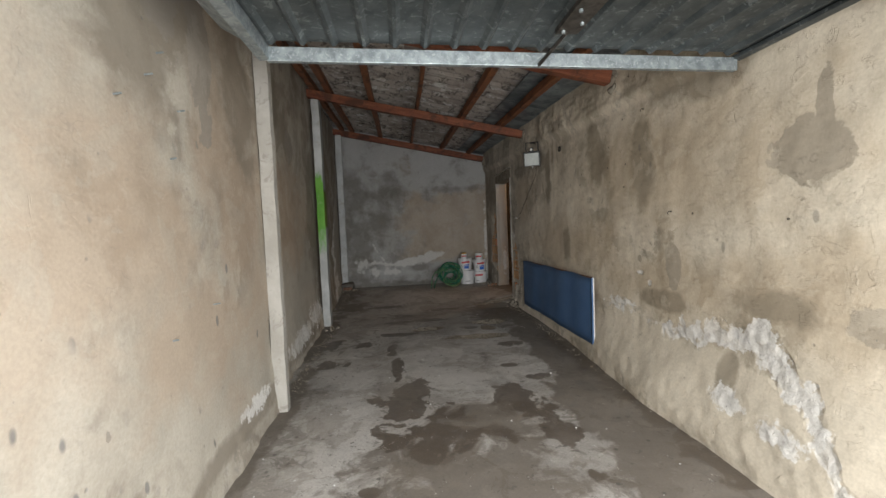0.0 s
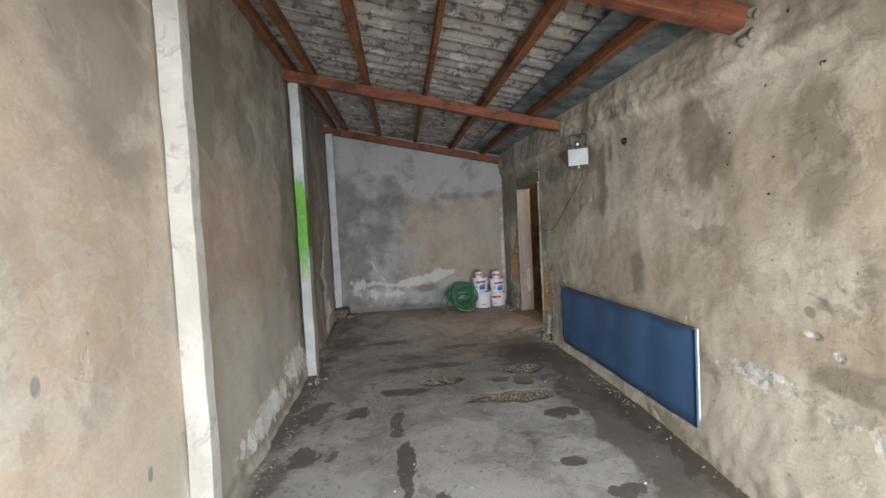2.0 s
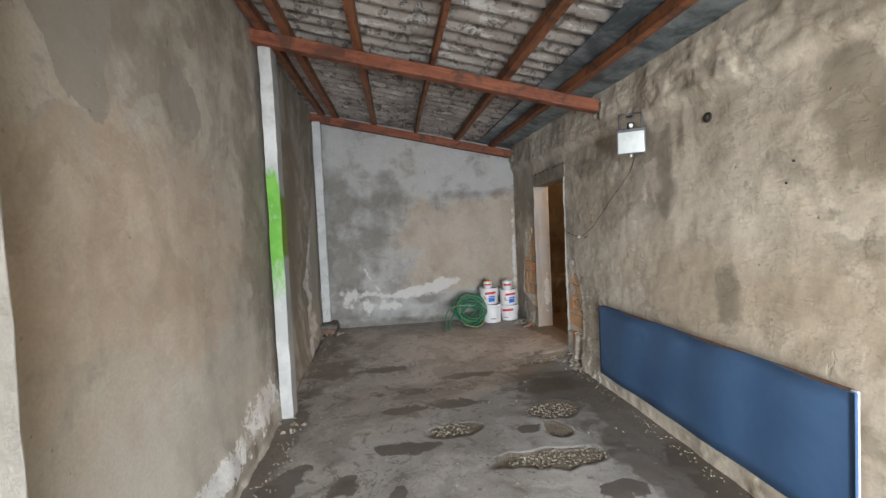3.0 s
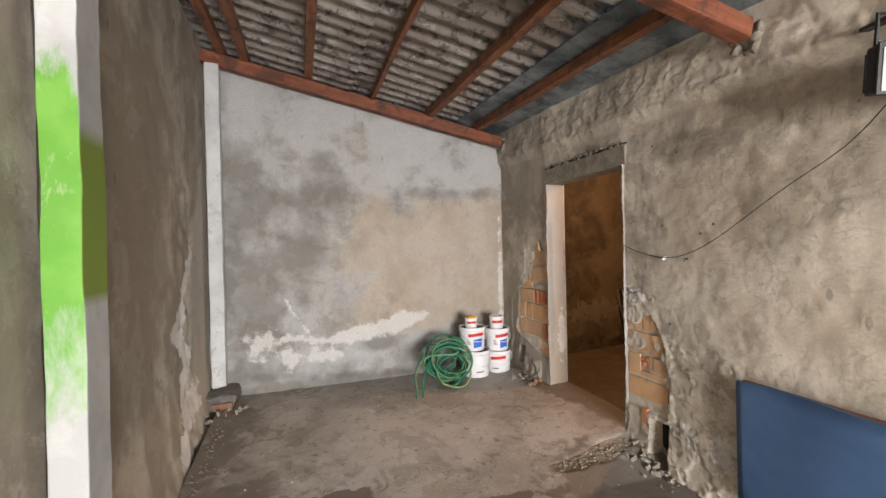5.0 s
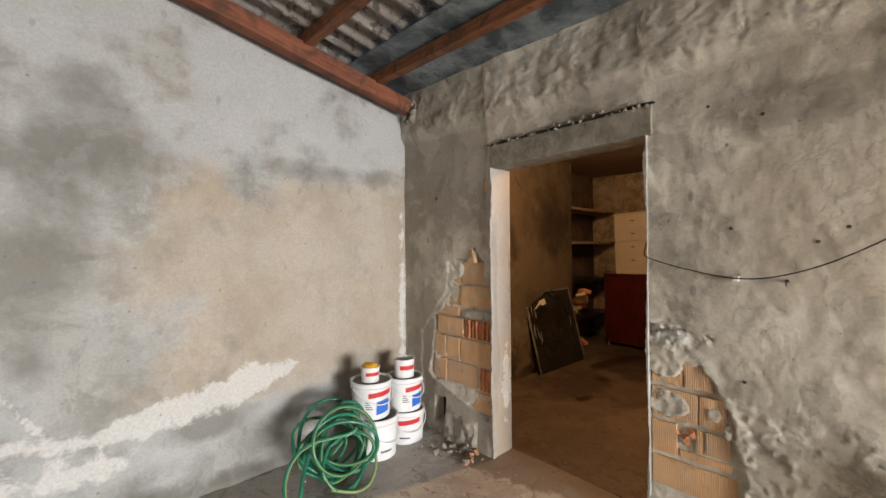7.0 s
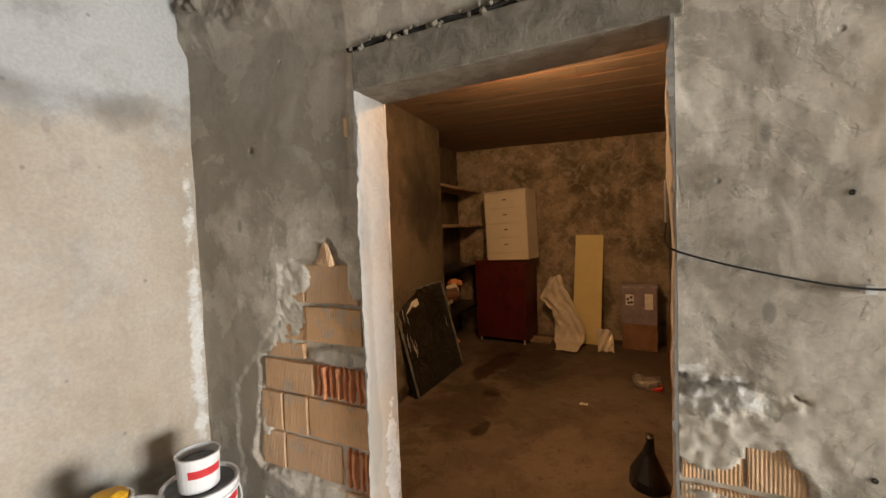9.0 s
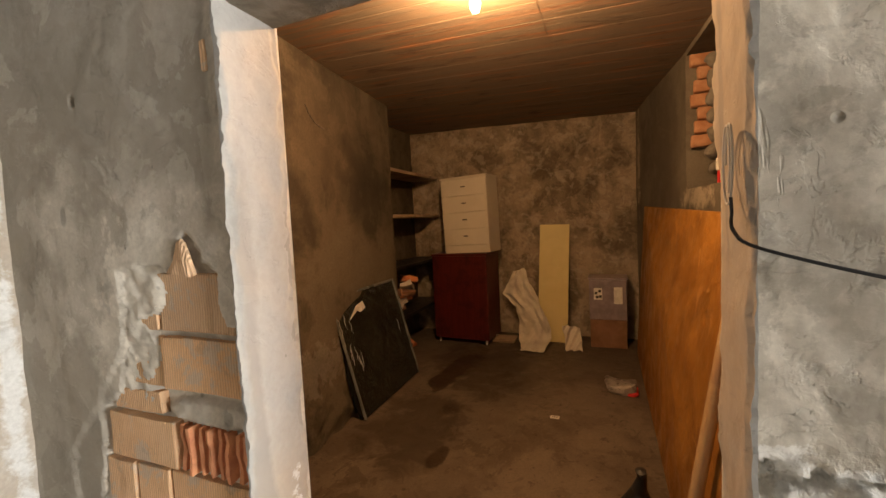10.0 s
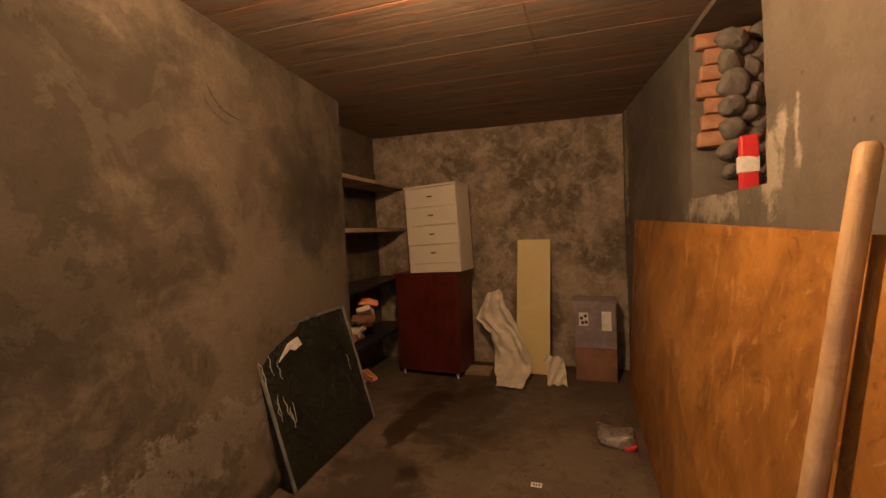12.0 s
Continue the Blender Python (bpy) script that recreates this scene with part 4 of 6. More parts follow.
# ceiling of corrugated sheets, laid across the rafters
def roof():
    verts, faces = [], []

    def sheet(x0, x1, y0, y1, lift):
        xs, ys = grid(x0, x1, 0.45), grid(y0, y1, 0.177 / 10)
        base = len(verts)
        for side in (0, 1):
            for x in xs:
                for y in ys:
                    z = roof_z(x, y) + 0.03 + lift + 0.028 * math.sin(2 * math.pi * y / 0.177) + 0.006 * side
                    verts.append((float(x), float(y), float(z)))
        n, m = len(xs), len(ys)

        def at(s, i, j):
            return base + s * n * m + i * m + j
        for i in range(n - 1):
            for j in range(m - 1):
                faces.append((at(0, i, j), at(0, i, j + 1), at(0, i + 1, j + 1), at(0, i + 1, j)))
                faces.append((at(1, i, j), at(1, i + 1, j), at(1, i + 1, j + 1), at(1, i, j + 1)))
        for j in range(m - 1):
            faces.append((at(0, n - 1, j), at(0, n - 1, j + 1), at(1, n - 1, j + 1), at(1, n - 1, j)))
            faces.append((at(0, 0, j), at(1, 0, j), at(1, 0, j + 1), at(0, 0, j + 1)))
        for i in range(n - 1):
            faces.append((at(0, i, 0), at(0, i + 1, 0), at(1, i + 1, 0), at(1, i, 0)))
            faces.append((at(0, i, m - 1), at(1, i, m - 1), at(1, i + 1, m - 1), at(0, i + 1, m - 1)))
    pitch = 0.177
    for k, y in enumerate(np.arange(-0.6, 9.3, pitch * 5)):
        sheet(-0.95, 0.62, y, y + pitch * 5.6, 0.008 * (k % 2))
        sheet(0.45, 1.86, y, y + pitch * 5.6, 0.016 + 0.008 * (k % 2))
    me = bpy.data.meshes.new("ceiling")
    me.from_pydata(verts, [], faces)
    me.materials.append(asbestos_mat)
    me.polygons.foreach_set("use_smooth", [True] * len(faces))
    tagged(new("ceiling", me), kind="structure")


roof()


def flashing():
    us, vs = grid(1.78, 2.62, 0.04), grid(-0.6, 9.2, 0.06)

    def place(u, v, d):
        return np.stack([u, v, roof_z(u, v) + 0.012 + d], -1)

    def shape(u, v):
        pts = np.stack([u, v, u * 0], -1)
        return 0.03 * np.exp(-((u - 1.84) / 0.03) ** 2) + ncloud(pts, 2.5, 3, 71.0) * 0.006
    ob = slab("ceiling_zinc_strip", place, us, vs, 0.004, shape, [], flash_mat)
    return ob


flashing()


# outside: facade, ground
def facade():
    for name, lo, hi in (("wall_front", (-0.9, -0.7, -0.3), (-0.06, -0.5, 3.4)), ("wall_front", (2.31, -0.7, -0.3), (2.7, -0.5, 3.4)), ("wall_front", (-0.06, -0.7, 2.0), (2.31, -0.5, 3.4))):
        tagged(link_mesh(name, box(lo, hi), wall_out), kind="structure")
    bm = bmesh.new()
    for f in range(1):
        v = [bm.verts.new(p) for p in ((-300, -300, -0.2), (300, -300, -0.2), (300, -0.55, -0.2), (-300, -0.55, -0.2))]
        bm.faces.new(v)
    tagged(link_mesh("ground", bm, asphalt), kind="structure")


facade()


# ---- the inner room ----
def room():
    def m(*a):
        return list(a)
    # left wall
    x0, x1, y0, y1 = 2.49, 5.12, 8.66, 8.96

    def place_l(u, v, d):
        return np.stack([u, y0 + (y1 - y0) * (u - x0) / (x1 - x0) - d, v], -1)

    def shape_l(u, v):
        pts = np.stack([u, v, u * 0], -1)
        f = smooth(-v, -0.75, -0.1)
        return ncloud(pts, 1.3, 4, 81.0) * 0.012 + f * (0.05 + ncloud(pts, 5, 5, 83.0) * 0.04)
    # Dark mark by the door and pale ones beyond even out the bulb's falloff.
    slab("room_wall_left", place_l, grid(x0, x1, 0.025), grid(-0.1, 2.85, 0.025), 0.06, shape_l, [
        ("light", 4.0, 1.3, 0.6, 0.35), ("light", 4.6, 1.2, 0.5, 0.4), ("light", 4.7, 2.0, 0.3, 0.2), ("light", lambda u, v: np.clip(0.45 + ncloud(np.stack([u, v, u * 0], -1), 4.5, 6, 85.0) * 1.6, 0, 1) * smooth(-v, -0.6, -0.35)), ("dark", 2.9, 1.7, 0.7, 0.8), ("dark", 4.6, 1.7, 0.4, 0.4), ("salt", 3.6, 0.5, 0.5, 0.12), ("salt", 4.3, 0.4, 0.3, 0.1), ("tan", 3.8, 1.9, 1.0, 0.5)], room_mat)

    # right wall with the niche
    def place_r(u, v, d):
        return np.stack([u, np.interp(u, [4.2, 4.8, 6.42], [6.50, 6.55, 6.75]) + d, v], -1)

    def shape_r(u, v):
        pts = np.stack([u, v, u * 0], -1)
        return ncloud(pts, 1.3, 4, 91.0) * 0.008 + ncloud(pts, 7, 3, 92.0) * 0.003
    nx0, nx1, nz0, nz1 = 3.98, 4.80, 1.53, 2.40
    rm = [("salt", 4.55, 1.47, 0.3, 0.06), ("salt", 3.95, 1.58, 0.07, 0.12), ("salt", 3.86, 1.70, 0.04, 0.07), ("salt", 3.75, 1.66, 0.02, 0.10), ("tan", 3.2, 1.9, 0.7, 0.6), ("dark", 5.4, 2.0, 0.5, 0.5), ("salt", 6.3, 1.9, 0.06, 0.4)]
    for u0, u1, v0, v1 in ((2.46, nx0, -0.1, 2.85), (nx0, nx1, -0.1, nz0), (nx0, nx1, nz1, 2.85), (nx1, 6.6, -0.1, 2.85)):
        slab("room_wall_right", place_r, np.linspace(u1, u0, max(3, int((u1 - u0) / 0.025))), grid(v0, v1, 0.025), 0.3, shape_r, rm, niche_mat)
    tagged(link_mesh("niche_back", box((nx0 - 0.15, 6.09, nz0 - 0.15), (nx1 + 0.15, 6.205, nz1 + 0.15)), rubble_mat), kind="structure")

    # back wall
    def place_b(u, v, d):
        return np.stack([6.42 - d, u, v], -1)

    def shape_b(u, v):
        pts = np.stack([u, v, u * 0], -1)
        return ncloud(pts, 2.2, 5, 95.0) * 0.018 + ncloud(pts, 9, 4, 96.0) * 0.008
    bm_marks = [("salt", 7.2, 1.9, 0.12, 0.1), ("salt", 7.6, 2.1, 0.1, 0.08), ("salt", 6.9, 1.8, 0.08, 0.1), ("salt", 7.5, 1.6, 0.1, 0.12), ("salt", 6.7, 2.2, 0.12, 0.08), ("salt", 7.9, 1.9, 0.1, 0.15), ("salt", 7.1, 1.5, 0.15, 0.08),
                ("dark", 7.7, 1.9, 0.12, 0.1), ("dark", 7.2, 1.7, 0.1, 0.12), ("dark", 6.8, 1.1, 0.4, 0.2), ("dark", 7.4, 2.2, 0.12, 0.1), ("dark", 6.9, 2.0, 0.1, 0.1), ("light", 7.2, 0.8, 0.3, 0.3), ("dark", 7.6, 0.6, 0.3, 0.3)]
    slab("room_wall_back", place_b, grid(6.4, 9.4, 0.025), grid(-0.1, 2.85, 0.025), 0.2, shape_b, [m for m in bm_marks if m[0] != "salt"], roomback_mat)
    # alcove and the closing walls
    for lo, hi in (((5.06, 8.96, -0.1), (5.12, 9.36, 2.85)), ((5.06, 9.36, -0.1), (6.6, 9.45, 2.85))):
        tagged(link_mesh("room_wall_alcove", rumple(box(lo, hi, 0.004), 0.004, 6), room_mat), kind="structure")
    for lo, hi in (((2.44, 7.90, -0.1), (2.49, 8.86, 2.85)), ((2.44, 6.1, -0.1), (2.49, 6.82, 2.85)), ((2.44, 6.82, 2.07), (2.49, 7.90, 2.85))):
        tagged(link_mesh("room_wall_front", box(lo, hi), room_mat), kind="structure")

    def place_f(u, v, d):
        return np.stack([u, v, ROOM_Z + d], -1)

    def shape_f(u, v):
        pts = np.stack([u, v, u * 0], -1)
        return ncloud(pts, 1.5, 4, 101.0) * 0.006
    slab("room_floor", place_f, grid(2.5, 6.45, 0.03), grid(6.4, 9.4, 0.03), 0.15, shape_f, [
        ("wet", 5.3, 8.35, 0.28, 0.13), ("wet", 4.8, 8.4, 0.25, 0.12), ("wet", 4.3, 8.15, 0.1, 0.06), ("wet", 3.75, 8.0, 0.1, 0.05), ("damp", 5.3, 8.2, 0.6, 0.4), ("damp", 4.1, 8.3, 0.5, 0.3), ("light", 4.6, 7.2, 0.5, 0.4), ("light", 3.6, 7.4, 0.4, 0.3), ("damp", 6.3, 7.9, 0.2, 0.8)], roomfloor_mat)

    # ceiling: clay boards side by side, running across the room
    verts, faces = [], []
    x = 2.5
    k = 0
    while x < 6.5:
        w = 0.208
        for j, (a, b) in enumerate(((6.2, 7.35), (7.355, 8.5), (8.505, 9.5))):
            z = 0.0008 * math.sin(k * 2.3 + j)
            b0 = len(verts)
            for px, py, pz in ((x, a, 0.002), (x + 0.006, a, 0), (x + w - 0.006, a, 0), (x + w, a, 0.002)):
                for yy in (a, b):
                    verts.append((px, yy, 2.43 + 0.03 * (yy - 6.5) + pz + z))
            for i in range(3):
                faces.append((b0 + 2 * i, b0 + 2 * i + 1, b0 + 2 * i + 3, b0 + 2 * i + 2))
        x += w + 0.0015
        k += 1
    b0 = len(verts)
    for px, py, pz in ((2.4, 6.1, 2.46), (6.75, 6.1, 2.46), (6.75, 9.6, 2.57), (2.4, 9.6, 2.57), (2.4, 6.1, 2.6), (6.75, 6.1, 2.6), (6.75, 9.6, 2.7), (2.4, 9.6, 2.7)):
        verts.append((px, py, pz))
    faces += [(b0, b0 + 3, b0 + 2, b0 + 1), (b0 + 4, b0 + 5, b0 + 6, b0 + 7), (b0, b0 + 1, b0 + 5, b0 + 4), (b0 + 2, b0 + 3, b0 + 7, b0 + 6), (b0 + 1, b0 + 2, b0 + 6, b0 + 5), (b0 + 3, b0, b0 + 4, b0 + 7)]
    me = bpy.data.meshes.new("room_ceiling")
    me.from_pydata(verts, [], faces)
    me.materials.append(roomceil_mat)
    tagged(new("room_ceiling", me), kind="structure")


room()


# door opening: lintel, plastered jambs
def doorway():
    y0, y1, z1 = DOOR
    lint = thing("door_lintel", "rough cast concrete lintel over the doorway", "lintel")
    lint["kind"] = "structure"
    bm = box((X_RIGHT - 0.012, y0 - 0.02, z1), (2.495, y1 + 0.0, 2.062), 0.006)
    bmesh.ops.subdivide_edges(bm, edges=bm.edges[:], cuts=3, use_grid_fill=True)
    part("lintel_block", rumple(bm, 0.006, 9, 3), rubble_mat, lint)
    # Crack drawn as a dark strip laid on the face, shade in its colour.
    bm = box((X_RIGHT - 0.016, y0 - 0.03, 2.063), (X_RIGHT + 0.05, y1 + 0.02, 2.074), 0.002)
    bmesh.ops.subdivide_edges(bm, edges=[e for e in bm.edges if abs((e.verts[0].co - e.verts[1].co).y) > 0.5], cuts=60)
    part("crack", rumple(bm, 0.009, 14, 2), void_mat, lint, "near-black ragged strip painted as shade of the lintel crack")
    rnd = random.Random(2)
    for i in range(44):
        bm = bmesh.new()
        bmesh.ops.create_icosphere(bm, subdivisions=1, radius=rnd.uniform(0.006, 0.014))
        rumple(bm, 0.006, 60, i)
        o = part("mortar_crumb", bm, rubble_mat, lint)
        o.location = (X_RIGHT - 0.016 + rnd.uniform(-0.004, 0.006), y0 + (i + rnd.random()) / 44 * (y1 - y0), 2.068 + rnd.uniform(-0.012, 0.02))
    for name, side, edge, x0, marks in (("door_jamb_far", -1, y1 - 0.012, X_RIGHT - 0.016, [("tan", 2.4, 0.3, 0.1, 0.5), ("dark", 2.34, 0.9, 0.03, 0.5), ("light", 2.4, 1.2, 0.2, 0.7), ("salt", 2.45, 0.5, 0.04, 0.2)]),
                                        ("door_jamb_near", 1, y0 + 0.012, X_RIGHT - 0.018, [("tan", 2.4, 1.2, 0.15, 0.9), ("dark", 2.35, 0.4, 0.04, 0.4), ("dark", 2.44, 1.55, 0.012, 0.35)])):
        def place(u, v, d, side=side, edge=edge, x0=x0):
            pts = np.stack([u * 0, v * 6, u * 0 + side], -1)
            ends = np.where(u < x0 + 0.03, 1.0, np.where(u > 2.47, 0.8, 0.0))
            return np.stack([u + ends * (ncloud(pts, 2.2, 4, 111.0) * 0.006 + ncloud(pts, 9, 2, 112.0) * 0.004), edge + side * d, v], -1)

        def shape(u, v, x0=x0):
            pts = np.stack([u, v, u * 0], -1)
            d = ncloud(pts, 2.5, 4, 113.0) * 0.010 + ncloud(pts, 14, 3, 114.0) * 0.0025
            gone = (np.minimum(u - x0, 2.495 - u) < 0.012 + ncloud(pts, 12, 3, 115.0) * 0.02)
            return d - gone * (0.005 + ncloud(pts, 40, 2, 116.0) * 0.002)
        slab(name, place, grid(x0, 2.495, 0.006), grid(-0.1, z1, 0.011), 0.010, shape, marks, jamb_mat)


doorway()


# ---- posts, beams, rafters ----
def post(x, y, z0, mat, label, w=0.115, back=0.08):
    z1 = float(beam_z(x + 0.05, y)) - 0.0
    bm = box((x, y, z0), (x + w, y + back, z1), 0.006)
    bmesh.ops.subdivide_edges(bm, edges=[e for e in bm.edges if (e.verts[0].co - e.verts[1].co).length > 1], cuts=40)
    rumple(bm, 0.006, 3, x)
    rumple(bm, 0.003, 18, x)
    o = link_mesh("concrete_post", bm, mat)
    tagged(o, label, "post", "posts along the wall")


post(-0.465, 3.32, -0.17, post_old, "whitewashed square concrete post set in the rendered wall", 0.095)
post(-0.60, 5.96, -0.16, post_green, "concrete post with a band of bright green paint at middle height", 0.10, 0.16)
post(-0.70, 8.62, 0.12, post_mat, "slim pale concrete post standing on a brick stub in the corner")


def beams():
    for y, x0, h in ((3.52, -0.62, 0.12), (5.95, -0.66, 0.10), (8.68, -0.78, 0.11)):
        bm = box((0, -0.045, 0), (2.28 - x0 + 0.02, 0.045, h), 0.006)
        bmesh.ops.subdivide_edges(bm, edges=[e for e in bm.edges if (e.verts[0].co - e.verts[1].co).length > 1], cuts=24)
        rumple(bm, 0.006, 2.5, y)
        ob = link_mesh("wooden_beam", bm, beam_mat)
        ob.matrix_world = pose(x0, y, float(beam_z(x0, y)), 0, math.degrees(math.atan(0.205)), 0)
        tagged(ob, "reddish-brown stained wooden beam under the roof rafters", "beam", "roof beams")


beams()


def beam_sockets():
    rnd = random.Random(14)
    for y in (3.52, 5.95, 8.68):
        t = thing("beam_mortar", "rough mortar packed round a beam end at the wall", "mortar", (2.29, y, float(beam_z(2.29, y)) + 0.04), "mortar round the beam ends")
        for i in range(9):
            a = 2 * math.pi * i / 9
            bm = bmesh.new()
            bmesh.ops.create_icosphere(bm, subdivisions=2, radius=rnd.uniform(0.025, 0.042))
            rumple(rumple(bm, 0.018, 14, i), 0.006, 45, i)
            ob = part("mortar_piece", bm, rubble_mat, t)
            ob.location = (rnd.uniform(-0.015, 0.02), 0.062 * math.cos(a), 0.07 * math.sin(a))


beam_sockets()


def rafters():
    for k, x in enumerate((-0.56, -0.36, 0.20, 0.80, 1.42, 1.96)):
        w, h = (0.04, 0.075) if k in (3,) else (0.07, 0.08)
        y0, y1 = -0.55, 8.86
        z = float(beam_z(x, y0)) + 0.105
        bm = box((x - w / 2, 0, 0), (x + w / 2, y1 - y0, h), 0.005)
        bmesh.ops.subdivide_edges(bm, edges=[e for e in bm.edges if (e.verts[0].co - e.verts[1].co).length > 1], cuts=40)
        rumple(bm, 0.012, 0.9, x)
        ob = link_mesh("wooden_rafter", bm, rafter_mat)
        ob.matrix_world = pose(0, y0, z, math.degrees(math.atan(0.04)), 0, 0)
        tagged(ob, "stained wooden rafter carrying the corrugated roof sheets", "rafter", "roof rafters")


rafters()


# ---- overhead garage door ----
def garage_door():
    g = thing("garage_door", "galvanised ribbed garage door swung up overhead, open", "garage door", (0, 0, 0))

    def z(x):
        return 1.985 - 0.022 * x
    # rails
    sl = math.degrees(math.atan(0.022))
    for name, y, x0, x1, lo, hi in (("front_rail", 2.26, -0.06, 2.27, -0.035, 0.03), ("rear_rail", 1.60, -0.06, 2.27, -0.02, 0.04)):
        ob = part(name, box((0, 0, lo), (x1 - x0, 0.03, hi), 0.003), galv_mat, g)
        ob.matrix_basis = pose(x0, y, z(x0), 0, sl, 0)
    for name, x, low in (("side_rail", -0.10, -0.03), ("side_rail", 2.25, 0.02)):
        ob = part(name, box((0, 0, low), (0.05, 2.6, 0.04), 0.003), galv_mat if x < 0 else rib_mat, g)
        ob.matrix_basis = pose(x, -0.32, z(x), 0, 0, 0)
    ob = part("side_flange", box((-0.17, 0, 0), (0.0, 2.55, 0.006), 0.001), galv_mat, g)
    ob.matrix_basis = pose(-0.10, -0.3, z(0) + 0.02, 0, 30, 0)
    # ribbed sheet
    prof = []
    x = -0.06
    while x < 2.29:
        for dx, dz in ((0, 0), (0.018, 0.018), (0.032, 0.018), (0.05, 0), (0.14, 0)):
            if x + dx < 2.34:
                prof.append((x + dx, dz))
        x += 0.14
    bm = bmesh.new()
    rows = []
    for px, pz in prof:
        rows.append([bm.verts.new((px, yy, z(px) + 0.05 - pz + t)) for yy in (-0.3, 2.25) for t in (0, 0.002)])
    for a, b in zip(rows, rows[1:]):
        bm.faces.new((a[0], a[2], b[2], b[0]))
        bm.faces.new((a[1], b[1], b[3], a[3]))
        bm.faces.new((a[2], a[3], b[3], b[2]))
        bm.faces.new((a[0], b[0], b[1], a[1]))
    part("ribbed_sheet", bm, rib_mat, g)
    # lever arm
    bm = tube([(1.22, 2.27, 1.93), (1.24, 1.98, 1.95)], 0.009, 6)
    part("lever_arm", bm, steel_dark, g, "dark steel lever arm")
    part("bracket", box((1.20, 1.70, 1.955), (1.30, 2.0, 1.975), 0.002), steel_dark, g, "dark steel bracket with bolts")
    for x, y in ((1.225, 1.97), (1.275, 1.90), (1.225, 1.80)):
        part("bolt", lathe([(0, 1.945), (0.008, 1.945), (0.008, 1.957), (0, 1.957)], 8, pose(x, y, 0)), galv_mat, g)


garage_door()


# ---- blue board, floodlight, cable ----
def blue_board():
    t = thing("blue_board", "flat dark blue board with a white foam edge along the wall", "board")
    bm = bmesh.new()
    rows = [[[bm.verts.new((X_RIGHT - k + 0.006 * math.sin(y * 5.1 + 0.8 * z) * smooth(y, 4.0, 5.2) + 0.003 * math.sin(y * 13 + z * 3), y, z + (0.008 * math.sin(y * 9) if z > 0.6 else 0))) for z in np.linspace(0.005, 0.632, 9)] for y in np.linspace(3.90, 6.01, 70)] for k in (0.080, 0.064)]
    for r, flip in ((rows[0], 1), (rows[1], -1)):
        for a, b in zip(r, r[1:]):
            for j in range(8):
                bm.faces.new((a[j], a[j + 1], b[j + 1], b[j])[::flip])
    for j in (0, 8):
        for a, b, c, d in zip(rows[0], rows[0][1:], rows[1], rows[1][1:]):
            bm.faces.new((a[j], b[j], d[j], c[j]))
    for i in (0, 69):
        for j in range(8):
            bm.faces.new((rows[0][i][j], rows[0][i][j + 1], rows[1][i][j + 1], rows[1][i][j]))
    part("face", bm, board_mat, t, smooth=True)
    part("foam_edge", box((X_RIGHT - 0.0595, 3.902, 0.008), (X_RIGHT - 0.048, 3.93, 0.632), 0.004), foam_mat, t, "white foam edge")
    part("backing", box((X_RIGHT - 0.0595, 3.934, 0.008), (X_RIGHT - 0.03, 6.0, 0.628), 0.004), carton_mat, t, "brown board behind")


blue_board()


def floodlight():
    t = thing("floodlight", "black floodlight with a motion sensor on a wall bracket", "lamp", (2.19, 5.34, 1.97))
    t.rotation_euler = (radians(6), 0, radians(-28))
    part("body", box((-0.095, -0.01, -0.09), (0.095, 0.045, 0.085), 0.012), black_mat, t)
    for i in range(7):
        part("fin", box((-0.075 + i * 0.024, 0.045, -0.07), (-0.071 + i * 0.024, 0.075, 0.07)), black_mat, t)
    part("bezel", box((-0.1, -0.022, -0.095), (0.1, -0.0105, 0.09), 0.004), black_mat, t)
    part("glass", box((-0.088, -0.026, -0.085), (0.088, -0.0225, 0.066), 0.001), face_mat, t, "white glass face")
    part("sensor", lathe([(0, 0), (0.024, 0.0), (0.026, 0.02), (0.022, 0.045), (0, 0.05)], 16, pose(0, 0, 0.088)), black_mat, t, "round motion sensor")
    part("sensor_eye", lathe([(0, 0), (0.016, 0.0), (0.014, 0.01), (0, 0.016)], 12, pose(0, -0.026, 0.11, 90, 0, 0)), foam_mat, t)
    bm = tube([(-0.075, 0.03, 0.05), (-0.075, 0.03, 0.20), (0.075, 0.03, 0.20), (0.075, 0.03, 0.05)], 0.008, 6)
    part("bracket", bm, black_mat, t)
    part("bracket_foot", box((-0.02, 0.03, 0.19), (0.02, 0.19, 0.205)), black_mat, t)
    part("knob", lathe([(0, 0), (0.008, 0), (0.008, 0.02), (0, 0.02)], 10, pose(0, 0.02, -0.115)), foam_mat, t)


floodlight()


